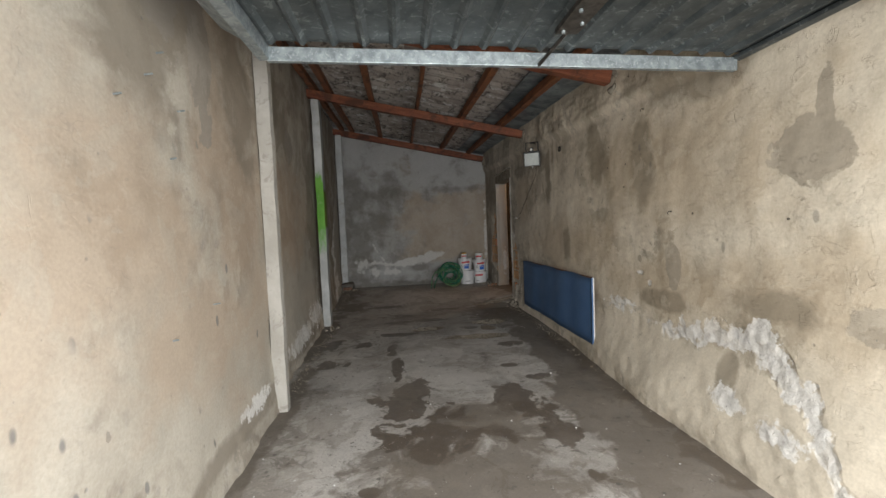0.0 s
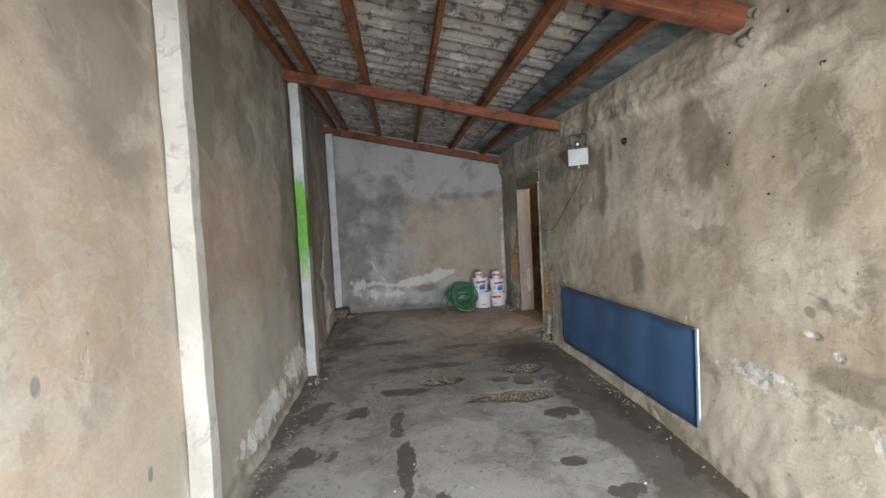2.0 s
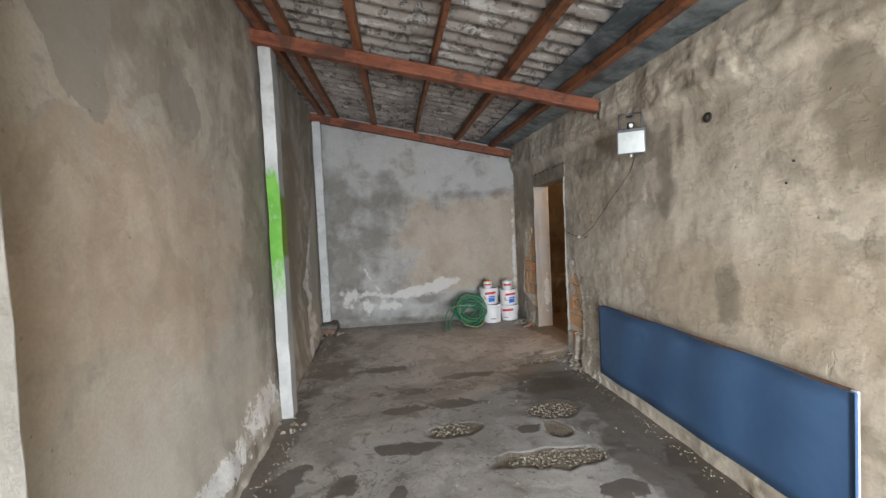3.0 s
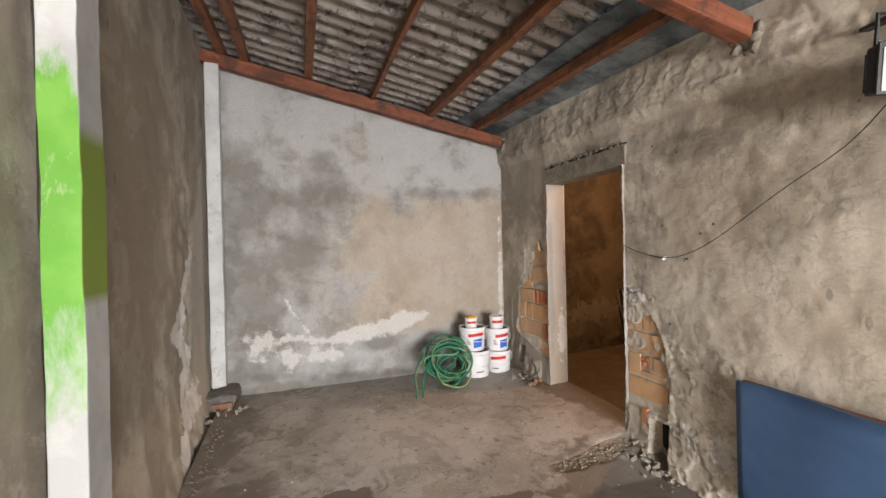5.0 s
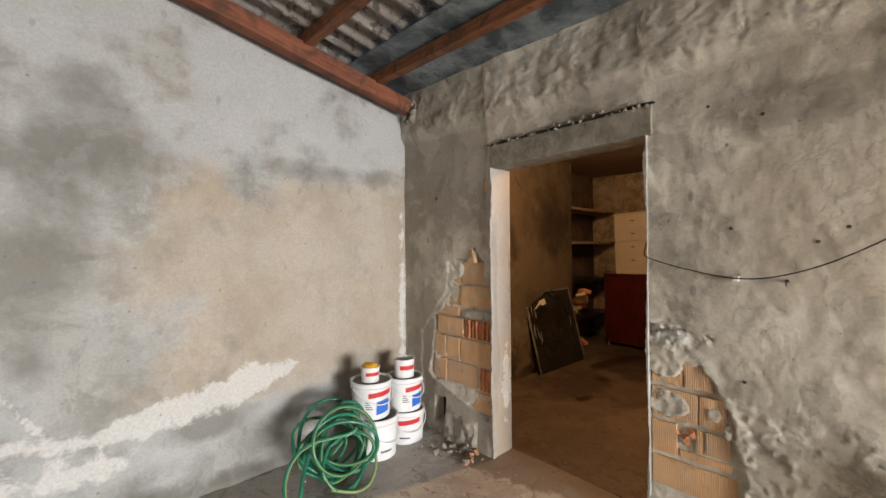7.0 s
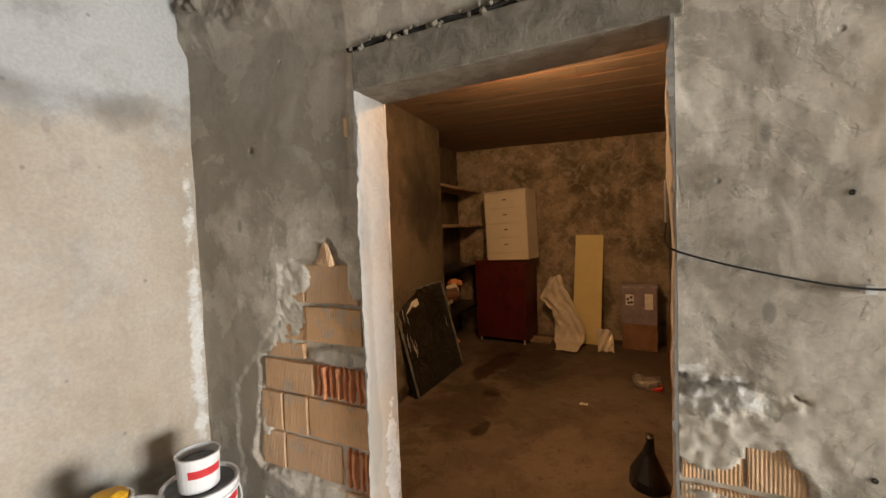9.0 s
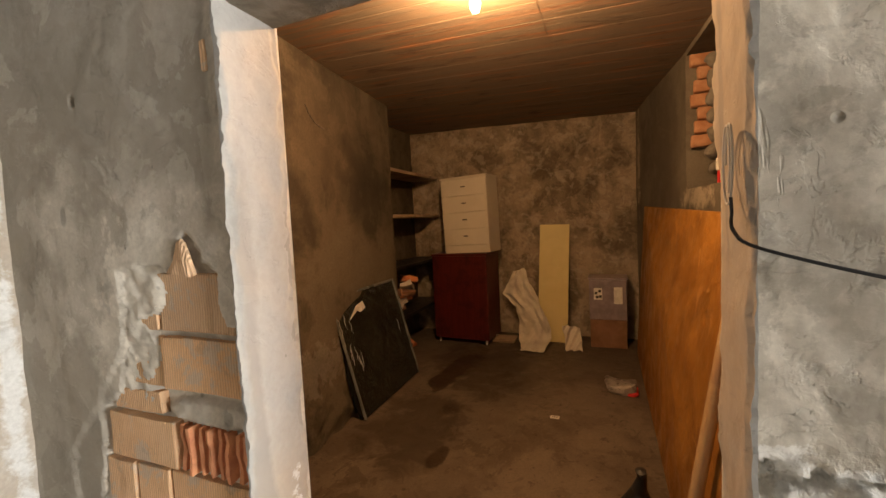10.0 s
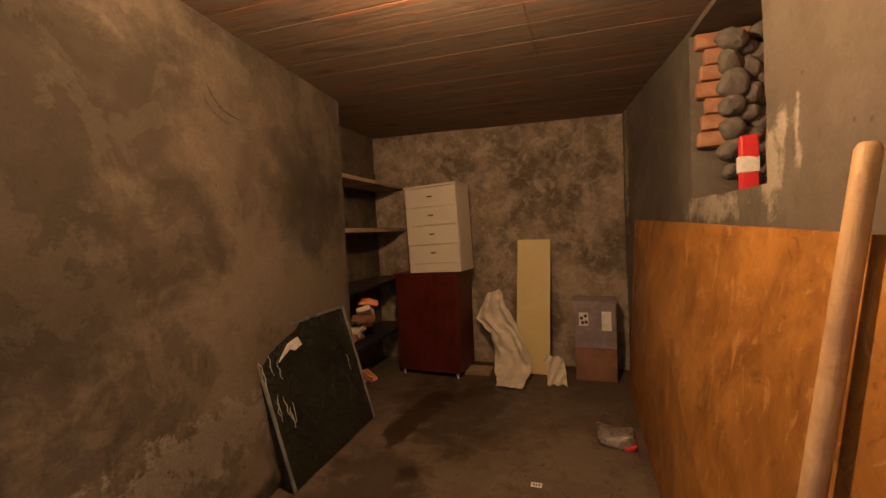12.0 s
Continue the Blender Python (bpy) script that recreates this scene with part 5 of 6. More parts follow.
def cables():
    t = thing("lamp_cable", "thin black cable hanging slack along the wall", "cable")
    pts = [(2.27, 5.42, 1.88), (2.285, 5.5, 1.80), (2.29, 5.60, 1.72), (2.29, 5.83, 1.58), (2.29, 6.16, 1.36), (2.285, 6.35, 1.275), (2.285, 6.51, 1.255), (2.285, 6.7, 1.29), (2.302, 6.855, 1.335), (2.325, 6.885, 1.36), (2.34, 6.884, 1.39), (2.345, 6.884, 1.41)]
    out = []
    for a, b, c, d in zip([pts[0]] + pts, pts, pts[1:], pts[2:] + [pts[-1]]):
        for k in range(5):
            s = k / 5
            out.append(tuple(0.5 * (2 * b[i] + (c[i] - a[i]) * s + (2 * a[i] - 5 * b[i] + 4 * c[i] - d[i]) * s * s + (3 * b[i] - a[i] - 3 * c[i] + d[i]) * s ** 3) for i in range(3)))
    part("cable", tube(out + [pts[-1]], 0.0026, 6), black_mat, t)
    loop = [(2.35 + 0.022 * math.cos(2 * math.pi * i / 24) + 0.0006 * i, 6.884, 1.46 + 0.06 * math.sin(2 * math.pi * i / 24)) for i in range(40)]
    part("wire_loop", tube(loop, 0.0018, 6), cloth_mat, t, "pale thin wire loop")
    part("clip", box((2.285, 6.50, 1.243), (2.31, 6.52, 1.262), 0.002), foam_mat, t, "small white cable clip")
    r = thing("wall_ring", "small dark iron ring plate on the wall", "ring", (2.31, 4.73, 1.97))
    part("plate", lathe([(0.018, 0), (0.03, 0), (0.03, 0.01), (0.018, 0.012), (0.018, 0)], 20, pose(0, 0, 0, 0, -90, 0)), steel_dark, r)


cables()


# ---- paint buckets and hose ----
def arc_band(r0, z0, z1, a0, a1, material, name, parent, lean=0.0, r1=None):
    """A thin printed band on the side of a bucket between two angles (degrees)."""
    bm = bmesh.new()
    cols = []
    n = max(3, int((a1 - a0) / 8))
    for i in range(n + 1):
        a = radians(a0 + (a1 - a0) * i / n)
        up = lean * i / n
        rr0, rr1 = r0(z0 + up) + 0.0012, r0(z1 + up) + 0.0012
        cols.append([bm.verts.new((rr0 * math.cos(a), rr0 * math.sin(a), z0 + up)), bm.verts.new((rr1 * math.cos(a), rr1 * math.sin(a), z1 + up))])
    for p, q in zip(cols, cols[1:]):
        bm.faces.new((p[0], q[0], q[1], p[1]))
    return part(name, bm, material, parent)


def bucket(x, y, z, r, h, turn, label, blue, red=True):
    t = thing("paint_bucket", label, "bucket", (x, y, z), "paint buckets in the corner")
    t.rotation_euler = (0, 0, radians(turn))
    rb = r * 0.9

    def rad(zz):
        return rb + (r - rb) * zz / h
    part("shell", lathe([(0, 0), (rb - 0.004, 0), (rb, 0.004), (rad(h * 0.82), h * 0.82), (r + 0.007, h * 0.83), (r + 0.007, h * 0.86), (r, h * 0.87), (r, h * 0.95), (r + 0.006, h * 0.955), (r + 0.006, h), (r - 0.004, h), (r - 0.006, h * 0.93), (0, h * 0.93)], 40), bucket_mat, t, smooth=False)
    part("lid", lathe([(0, h * 0.945), (r - 0.012, h * 0.945), (r - 0.012, h * 0.955), (0, h * 0.96)], 32), lead_grey, t, "grey paint-stained lid")
    if red:
        arc_band(rad, h * 0.60, h * 0.74, -135, -60, red_mat, "red_label", t, 0.014)
    if blue:
        arc_band(rad, h * 0.14, h * 0.5, -112, -68, blue_print, "blue_label", t, 0.01)
        for i in range(4):
            arc_band(rad, h * (0.30 + 0.06 * i), h * (0.325 + 0.06 * i), -145, -122 - 4 * i, lead_grey, "print", t, 0.0)
    else:
        arc_band(rad, h * 0.2, h * 0.25, -130, -95, lead_grey, "print", t, 0.0)
    pts = []
    for i in range(17):
        a = math.pi * i / 16
        pts.append(((r + 0.01) * math.cos(a), -(r + 0.01) * math.sin(a) * 0.96 - 0.004, h * 0.84 - math.sin(a) * h * 0.42))
    part("handle", tube(pts, 0.004, 6), bucket_mat, t)
    return t


bucket(1.80, 8.46, 0.0, 0.145, 0.27, 20, "white plastic paint bucket on the floor under another bucket", False, False)
bucket(1.77, 8.47, 0.272, 0.135, 0.24, 5, "white paint bucket with red and blue labels stacked on a bucket", True)
bucket(2.08, 8.50, 0.0, 0.133, 0.235, -18, "white paint bucket with a red label on the floor", False)
bucket(2.07, 8.50, 0.237, 0.130, 0.235, 12, "white paint bucket with red and blue labels stacked on another", True)


def small_can(x, y, z, yellow):
    label = "small white paint tin with a yellow lid on a bucket" if yellow else "small open white paint tin with a red stripe"
    t = thing("paint_tin", label, "tin", (x, y, z))
    r, h = (0.062, 0.10) if yellow else (0.075, 0.13)

    def rad(zz):
        return r * (0.94 + 0.06 * zz / h)
    part("shell", lathe([(0, 0), (r * 0.94, 0), (r, h - 0.006), (r + 0.004, h - 0.005), (r + 0.004, h), (r - 0.004, h), (r * 0.94, h * 0.75), (0, h * 0.75)], 28), bucket_mat, t)
    arc_band(rad, h * 0.45, h * 0.68, -150, -55, red_mat, "red_label", t)
    if yellow:
        part("lid", rumple(lathe([(0, h * 0.8), (r * 0.8, h * 0.8), (r * 0.85, h * 1.12), (r * 0.5, h * 1.22), (0, h * 1.2)], 16), 0.01, 20), yellow_mat, t, "yellow lid")
    else:
        part("paint", lathe([(0, h * 0.76), (r * 0.9, h * 0.76), (0, h * 0.78)], 20), lead_grey, t, "dried grey paint")


small_can(1.75, 8.45, 0.505, True)
small_can(2.06, 8.49, 0.466, False)


def hose():
    t = thing("garden_hose", "coiled green garden hose with a pale yellow stripe", "hose", (1.45, 8.40, 0.0))
    loops = 13
    n = loops * 40
    pts = []
    for i in range(n):
        k = i / 40
        a = 2 * math.pi * k + 0.35 * math.sin(k * 1.7)
        e = 0.175 + 0.050 * math.sin(k * 2.13) + 0.022 * math.sin(k * 5.1)
        squash = 0.80 + 0.18 * math.sin(k * 1.31 + 1)
        lean = 0.55 * math.sin(k * 0.83)
        cx, cz = 0.045 * math.sin(k * 1.3), 0.205 + 0.03 * math.cos(k * 1.9)
        p, q = e * math.cos(a), e * squash * math.sin(a)
        x = cx + p * math.cos(lean) - q * math.sin(lean)
        z = cz + p * math.sin(lean) + q * math.cos(lean)
        y = -0.12 + 0.09 * math.sin(k * 2.7) + 0.05 * math.sin(a + k) + 0.22 * max(z, 0)
        pts.append(Vector((x, y, max(z, 0.0135))))
    part("coil", tube(pts, 0.0105, 8), hose_mat, t, smooth=True)

    def stripe(run, turn):
        out = []
        for i, p in enumerate(run):
            d = (run[min(i + 1, len(run) - 1)] - run[max(i - 1, 0)]).normalized()
            side = Vector((0, -1, 0)) - d * (-d.y)
            side = Matrix.Rotation(turn, 3, d) @ side.normalized()
            out.append(p + side * 0.0085)
        part("stripe", tube(out, 0.0042, 6), hose_stripe, t, "pale yellow-green stripe along the hose", smooth=True)
    for k, ln in ((0.6, 1.1), (2.8, 0.8), (4.3, 0.9), (6.1, 1.2), (8.4, 0.7), (10.2, 1.0), (11.6, 0.9)):
        stripe(pts[int(k * 40):int((k + ln) * 40)], 0.4 * math.sin(k * 3))

    def spline(keys, m=8):
        out = []
        for a, b, c, d in zip([keys[0]] + keys, keys, keys[1:], keys[2:] + [keys[-1]]):
            for j in range(m):
                q = j / m
                out.append(Vector([0.5 * (2 * b[i] + (c[i] - a[i]) * q + (2 * a[i] - 5 * b[i] + 4 * c[i] - d[i]) * q * q + (3 * b[i] - a[i] - 3 * c[i] + d[i]) * q ** 3) for i in range(3)]))
        return out + [Vector(keys[-1])]
    run = spline([(-0.42, -0.42, 0.014), (-0.40, -0.33, 0.06), (-0.38, -0.22, 0.17), (-0.31, -0.17, 0.27), (-0.20, -0.15, 0.31), (-0.08, -0.15, 0.305), (0.03, -0.16, 0.30), (0.07, -0.17, 0.33)])
    part("tail", tube(run, 0.0105, 8), hose_mat, t, "loose end of the hose", smooth=True)
    stripe(run, 0.5)
    run = spline([(-0.36, -0.40, 0.014), (-0.33, -0.30, 0.09), (-0.27, -0.20, 0.18), (-0.20, -0.14, 0.26), (-0.1, -0.1, 0.33), (0.03, -0.05, 0.38), (0.14, -0.06, 0.33)])
    part("tail", tube(run, 0.0105, 8), hose_mat, t, smooth=True)
    run = spline([(-0.12, -0.22, 0.05), (0.0, -0.27, 0.014), (0.10, -0.26, 0.018), (0.17, -0.22, 0.08), (0.19, -0.18, 0.16)])
    part("tail", tube(run, 0.0095, 8), hose_stripe, t, smooth=True)


hose()


# ---- things in the inner room ----
def chest():
    t = thing("chest_of_drawers", "narrow white chest of four drawers standing on a maroon cabinet", "chest of drawers", (5.85, 8.47, 1.042))
    t.rotation_euler = (radians(-1.6), 0, radians(-7))
    w, d, h = 0.27, 0.32, 0.83
    part("carcass", box((0.02, -w, 0), (d, w, h - 0.02), 0.003), chest_mat, t)
    part("top", box((-0.005, -w - 0.006, h - 0.0195), (d, w + 0.006, h), 0.003), chest_mat, t)
    part("plinth", box((0.004, -w, 0), (0.0195, w, 0.085), 0.002), chest_mat, t)
    z = 0.091
    for i in range(4):
        dr = part("drawer", box((0.0, -w + 0.002, z), (0.0195, w - 0.002, z + 0.172), 0.003), chest_mat, t)
        bm = box((-0.010, -0.026, z + 0.088), (-0.0005, 0.026, z + 0.10), 0.003)
        part("handle", bm, steel_dark, dr, "small dark handle")
        z += 0.178


chest()


def cabinet():
    t = thing("maroon_cabinet", "dark maroon veneered cabinet on short pale legs", "cabinet", (5.87, 8.58, ROOM_Z))
    t.rotation_euler = (0, 0, radians(-4))
    part("body", box((0.0, -0.32, 0.055), (0.42, 0.33, 0.985), 0.01), maroon_mat, t)
    part("top", box((-0.01, -0.33, 0.9855), (0.43, 0.34, 1.012), 0.004), maroon_mat, t)
    for x in (0.04, 0.38):
        for y in (-0.28, 0.29):
            part("leg", lathe([(0, 0), (0.009, 0), (0.014, 0.06), (0, 0.06)], 12, pose(x, y, 0)), foam_mat, t, "pale turned leg")


cabinet()


def yellow_board():
    ob = link_mesh("leaning_board", box((0, -0.16, 0), (0.022, 0.16, 1.30), 0.003), yboard_mat)
    ob.matrix_world = pose(6.14, 7.63, ROOM_Z + 0.002, 1.5, 10, 0)
    tagged(ob, "pale yellow board leaning against the back wall", "board")


yellow_board()


def cloth():
    bm = bmesh.new()

    def sheet(nu, nv, place):
        rows = [[bm.verts.new(place(i / (nu - 1) - 0.5, j / (nv - 1))) for j in range(nv)] for i in range(nu)]
        for a, b in zip(rows, rows[1:]):
            for j in range(nv - 1):
                bm.faces.new((a[j], a[j + 1], b[j + 1], b[j]))

    def drape(s, q):
        yl, zl = np.interp(q, [0, 0.3, 0.45, 0.75, 1], [8.02, 8.17, 8.00, 7.95, 7.90]), np.interp(q, [0, 0.3, 0.45, 0.75, 1], [0.82, 0.56, 0.42, 0.08, 0.02])
        yr, zr = np.interp(q, [0, 0.3, 0.55, 0.75, 1], [7.90, 7.78, 7.65, 7.61, 7.66]), np.interp(q, [0, 0.3, 0.55, 0.75, 1], [0.84, 0.55, 0.32, 0.13, 0.02])
        k = s + 0.5
        y, z = float(yl + (yr - yl) * k), float(zl + (zr - zl) * k)
        x = 6.07 + 0.12 * z - 0.05 * k - 0.30 * max(0.0, q - 0.72) / 0.28
        fold = abs((k * 1.7 + q * 1.3 + 0.2 * math.sin(q * 9)) % 1.0 - 0.5) * 0.13 + abs((k * 3.1 - q * 2.6) % 1.0 - 0.5) * 0.06
        p = Vector((x, y, z))
        p += noise.noise_vector(p * 5) * 0.03 + noise.noise_vector(p * 15) * 0.012
        p.x -= fold
        p.z = max(p.z, 0.025 + fold * 0.4)
        return p

    def heap(s, q):
        p = Vector((6.07 - 0.16 * q, 7.50 - 0.16 * (s + 0.5) - 0.04 * q, 0.24 * (1 - q)))
        fold = abs((s * 2.3 + q * 1.9) % 1.0 - 0.5) * 0.12
        p += noise.noise_vector(p * 7) * 0.03
        p.x -= fold
        p.z = max(p.z, 0.025)
        return p
    sheet(48, 80, drape)
    sheet(20, 24, heap)
    ext = bmesh.ops.extrude_face_region(bm, geom=bm.faces[:])
    for v in [e for e in ext["geom"] if isinstance(e, bmesh.types.BMVert)]:
        v.co.x += 0.004
    ob = link_mesh("white_cloth", bm, cloth_mat)
    for p in ob.data.polygons:
        p.use_smooth = True
    tagged(ob, "crumpled off-white cloth hanging by the board down to the floor", "cloth")


cloth()


def storage_tub():
    t = thing("storage_box", "milky plastic storage box over a brown carton by the back wall", "box", (6.06, 7.06, ROOM_Z))
    part("carton", box((0.0, -0.18, 0.0), (0.27, 0.17, 0.29), 0.004), carton_mat, t, "brown carton with bands")
    part("tub", box((-0.005, -0.185, 0.292), (0.28, 0.175, 0.70), 0.012), tub_mat, t)
    part("lid", box((-0.015, -0.195, 0.701), (0.29, 0.185, 0.722), 0.006), tub_mat, t)
    part("sticker", box((-0.0085, 0.05, 0.50), (-0.0055, 0.13, 0.62)), foam_mat, t, "white sticker with a dark picture")
    for y, z in ((0.11, 0.57), (0.075, 0.59), (0.10, 0.53), (0.07, 0.535)):
        part("print", box((-0.0105, y - 0.014, z - 0.014), (-0.0088, y + 0.012, z + 0.012)), black_mat, t)
    part("sticker", box((-0.0085, -0.14, 0.46), (-0.0055, -0.06, 0.63)), foam_mat, t, "pale paper seen through the plastic")


storage_tub()


def leaning_panel():
    t = thing("wrapped_panel", "black panel wrapped in shiny plastic, leaning on the wall", "panel")
    a, b, c, d = Vector((4.00, 8.66, 0.03)), Vector((4.94, 8.69, 0.03)), Vector((4.89, 8.88, 0.89)), Vector((3.96, 8.87, 0.89))
    nrm = (b - a).cross(d - a).normalized()

    def plate(p0, p1, p2, p3, th, cuts=18):
        bm = bmesh.new()
        n = cuts
        g = [[bm.verts.new(((p0 * (1 - i / n) + p1 * (i / n)) * (1 - j / n) + (p3 * (1 - i / n) + p2 * (i / n)) * (j / n)) + nrm * th) for j in range(n + 1)] for i in range(n + 1)]
        k = [[bm.verts.new(v.co - nrm * 0.05) for v in (r[0], r[-1])] for r in g]
        for i in range(n):
            for j in range(n):
                bm.faces.new((g[i][j], g[i + 1][j], g[i + 1][j + 1], g[i][j + 1]))
            bm.faces.new((g[i][0], k[i][0], k[i + 1][0], g[i + 1][0]))
            bm.faces.new((g[i][-1], g[i + 1][-1], k[i + 1][1], k[i][1]))
            bm.faces.new((k[i][0], k[i][1], k[i + 1][1], k[i + 1][0]))
        bm.faces.new([g[0][j] for j in range(n + 1)] + [k[0][1], k[0][0]])
        bm.faces.new([g[n][j] for j in range(n, -1, -1)] + [k[n][0], k[n][1]])
        return bm
    part("wrapping", rumple(plate(a, b, c, d, 0.0), 0.008, 5), wrap_mat, t, smooth=False)
    for name, p, q in (("edge_band", a, d), ("edge_band", d, c), ("edge_band", b, c)):
        part(name, tube([p + nrm * 0.0, (p + q) / 2 + nrm * 0.004, q + nrm * 0.0], 0.011, 6), mottled("grey_edge_tape", (0.10, 0.11, 0.11), (0.15, 0.16, 0.16), 0.25), t, "grey taped edge")
    # Pale raised tubes painted as glints along the plastic's creases.
    rnd = random.Random(4)
    for k in range(11):
        s0, t0 = rnd.choice((0.03, 0.04, 0.06, 0.10, 0.14, 0.40, 0.44, 0.87)) + rnd.uniform(-0.03, 0.03), rnd.uniform(0.25, 0.9)
        base = (a * (1 - s0) + b * s0) * (1 - t0) + (d * (1 - s0) + c * s0) * t0 + nrm * 0.012
        pts = [base + (d - a).normalized() * 0.03 * i + (b - a).normalized() * rnd.uniform(-0.012, 0.012) for i in range(5)]
        part("plastic_crease", tube(pts, lambda q: 0.0019 * math.sin(math.pi * (0.08 + 0.84 * q)) + 0.0005, 6), glint_mat, t)
    q0 = d * 0.75 + c * 0.25 - Vector((0, 0.03, 0.13)) + nrm * 0.02
    bm = bmesh.new()
    vs = [bm.verts.new(q0 + Vector(p)) for p in ((-0.07, 0, -0.06), (0.0, -0.01, 0.03), (0.09, -0.01, 0.05), (0.14, 0, -0.01), (0.07, 0.0, -0.03), (0.03, 0, -0.01))]
    bm.faces.new(vs)
    ext = bmesh.ops.extrude_face_region(bm, geom=bm.faces[:])
    for v in [e for e in ext["geom"] if isinstance(e, bmesh.types.BMVert)]:
        v.co.y += 0.006
    part("paper_scrap", bm, foam_mat, t, "torn white paper scrap")


leaning_panel()


def chipboard():
    t = thing("chipboard_panel", "large orange-brown chipboard panel leaning on the wall", "board")
    bm = bmesh.new()
    a = [Vector((2.70, 6.80, ROOM_Z)), Vector((5.98, 6.80, ROOM_Z)), Vector((6.0, 6.715, 1.445)), Vector((2.70, 6.57, 1.35))]
    vs = [bm.verts.new(p) for p in a] + [bm.verts.new(p - Vector((0, 0.019, 0))) for p in a]
    for f in ((0, 1, 2, 3), (7, 6, 5, 4), (0, 4, 5, 1), (1, 5, 6, 2), (2, 6, 7, 3), (3, 7, 4, 0)):
        bm.faces.new([vs[i] for i in f])
    bmesh.ops.recalc_face_normals(bm, faces=bm.faces[:])
    part("panel", bm, osb_mat, t)


chipboard()


def pole():
    a, b = Vector((3.10, 6.87, ROOM_Z + 0.01)), Vector((3.23, 6.60, 1.53))
    pts = [a.lerp(b, i / 20) for i in range(21)]
    bm = tube(pts + [b + (b - a).normalized() * 0.012], lambda s: 0.0215 if s < 0.97 else 0.016, 16)
    ob = link_mesh("wooden_pole", bm, pole_mat)
    for p in ob.data.polygons:
        p.use_smooth = True
    tagged(ob, "round pale wooden pole leaning against the chipboard panel", "pole")


pole()


def black_bag():
    bm = lathe([(0, 0), (0.10, 0.0), (0.085, 0.08), (0.035, 0.2), (0.018, 0.27), (0.02, 0.30), (0, 0.31)], 20, pose(3.50, 6.95, ROOM_Z, 0, -12, 0))
    ob = link_mesh("black_sack", rumple(bm, 0.02, 9), black_mat)
    tagged(ob, "black pointed plastic sack on the room floor by the pole", "sack")


black_bag()


def shelves():
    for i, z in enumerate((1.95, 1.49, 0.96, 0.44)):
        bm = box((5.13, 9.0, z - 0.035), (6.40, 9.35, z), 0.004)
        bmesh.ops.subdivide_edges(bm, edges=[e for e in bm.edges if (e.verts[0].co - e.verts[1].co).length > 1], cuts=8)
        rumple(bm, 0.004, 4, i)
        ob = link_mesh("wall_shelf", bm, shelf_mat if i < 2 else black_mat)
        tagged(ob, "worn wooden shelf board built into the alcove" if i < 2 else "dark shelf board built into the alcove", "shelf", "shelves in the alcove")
    rnd = random.Random(8)
    for k in range(9):
        x, y, z = 5.42 + rnd.random() * 0.45, 9.08 + rnd.random() * 0.1, (0.445 if k < 6 else ROOM_Z + 0.012) + 0.03
        m = pose(x, y, z + (0.06 * (k % 6) if k < 6 else 0.0), rnd.uniform(-30, 30), rnd.uniform(-30, 30), rnd.uniform(0, 180))
        bm = box((-0.09, -0.06, -0.03), (0.09, 0.06, 0.03), 0.01, m=m)
        bmesh.ops.subdivide_edges(bm, edges=bm.edges[:], cuts=1, use_grid_fill=True)
        ob = link_mesh("crumpled_packet", rumple(bm, 0.03, 14, k), (carton_mat, cloth_mat, terra_mat)[k % 3])
        tagged(ob, "crumpled paper and card packet lying among shelf clutter", "packet", "shelf clutter")


shelves()


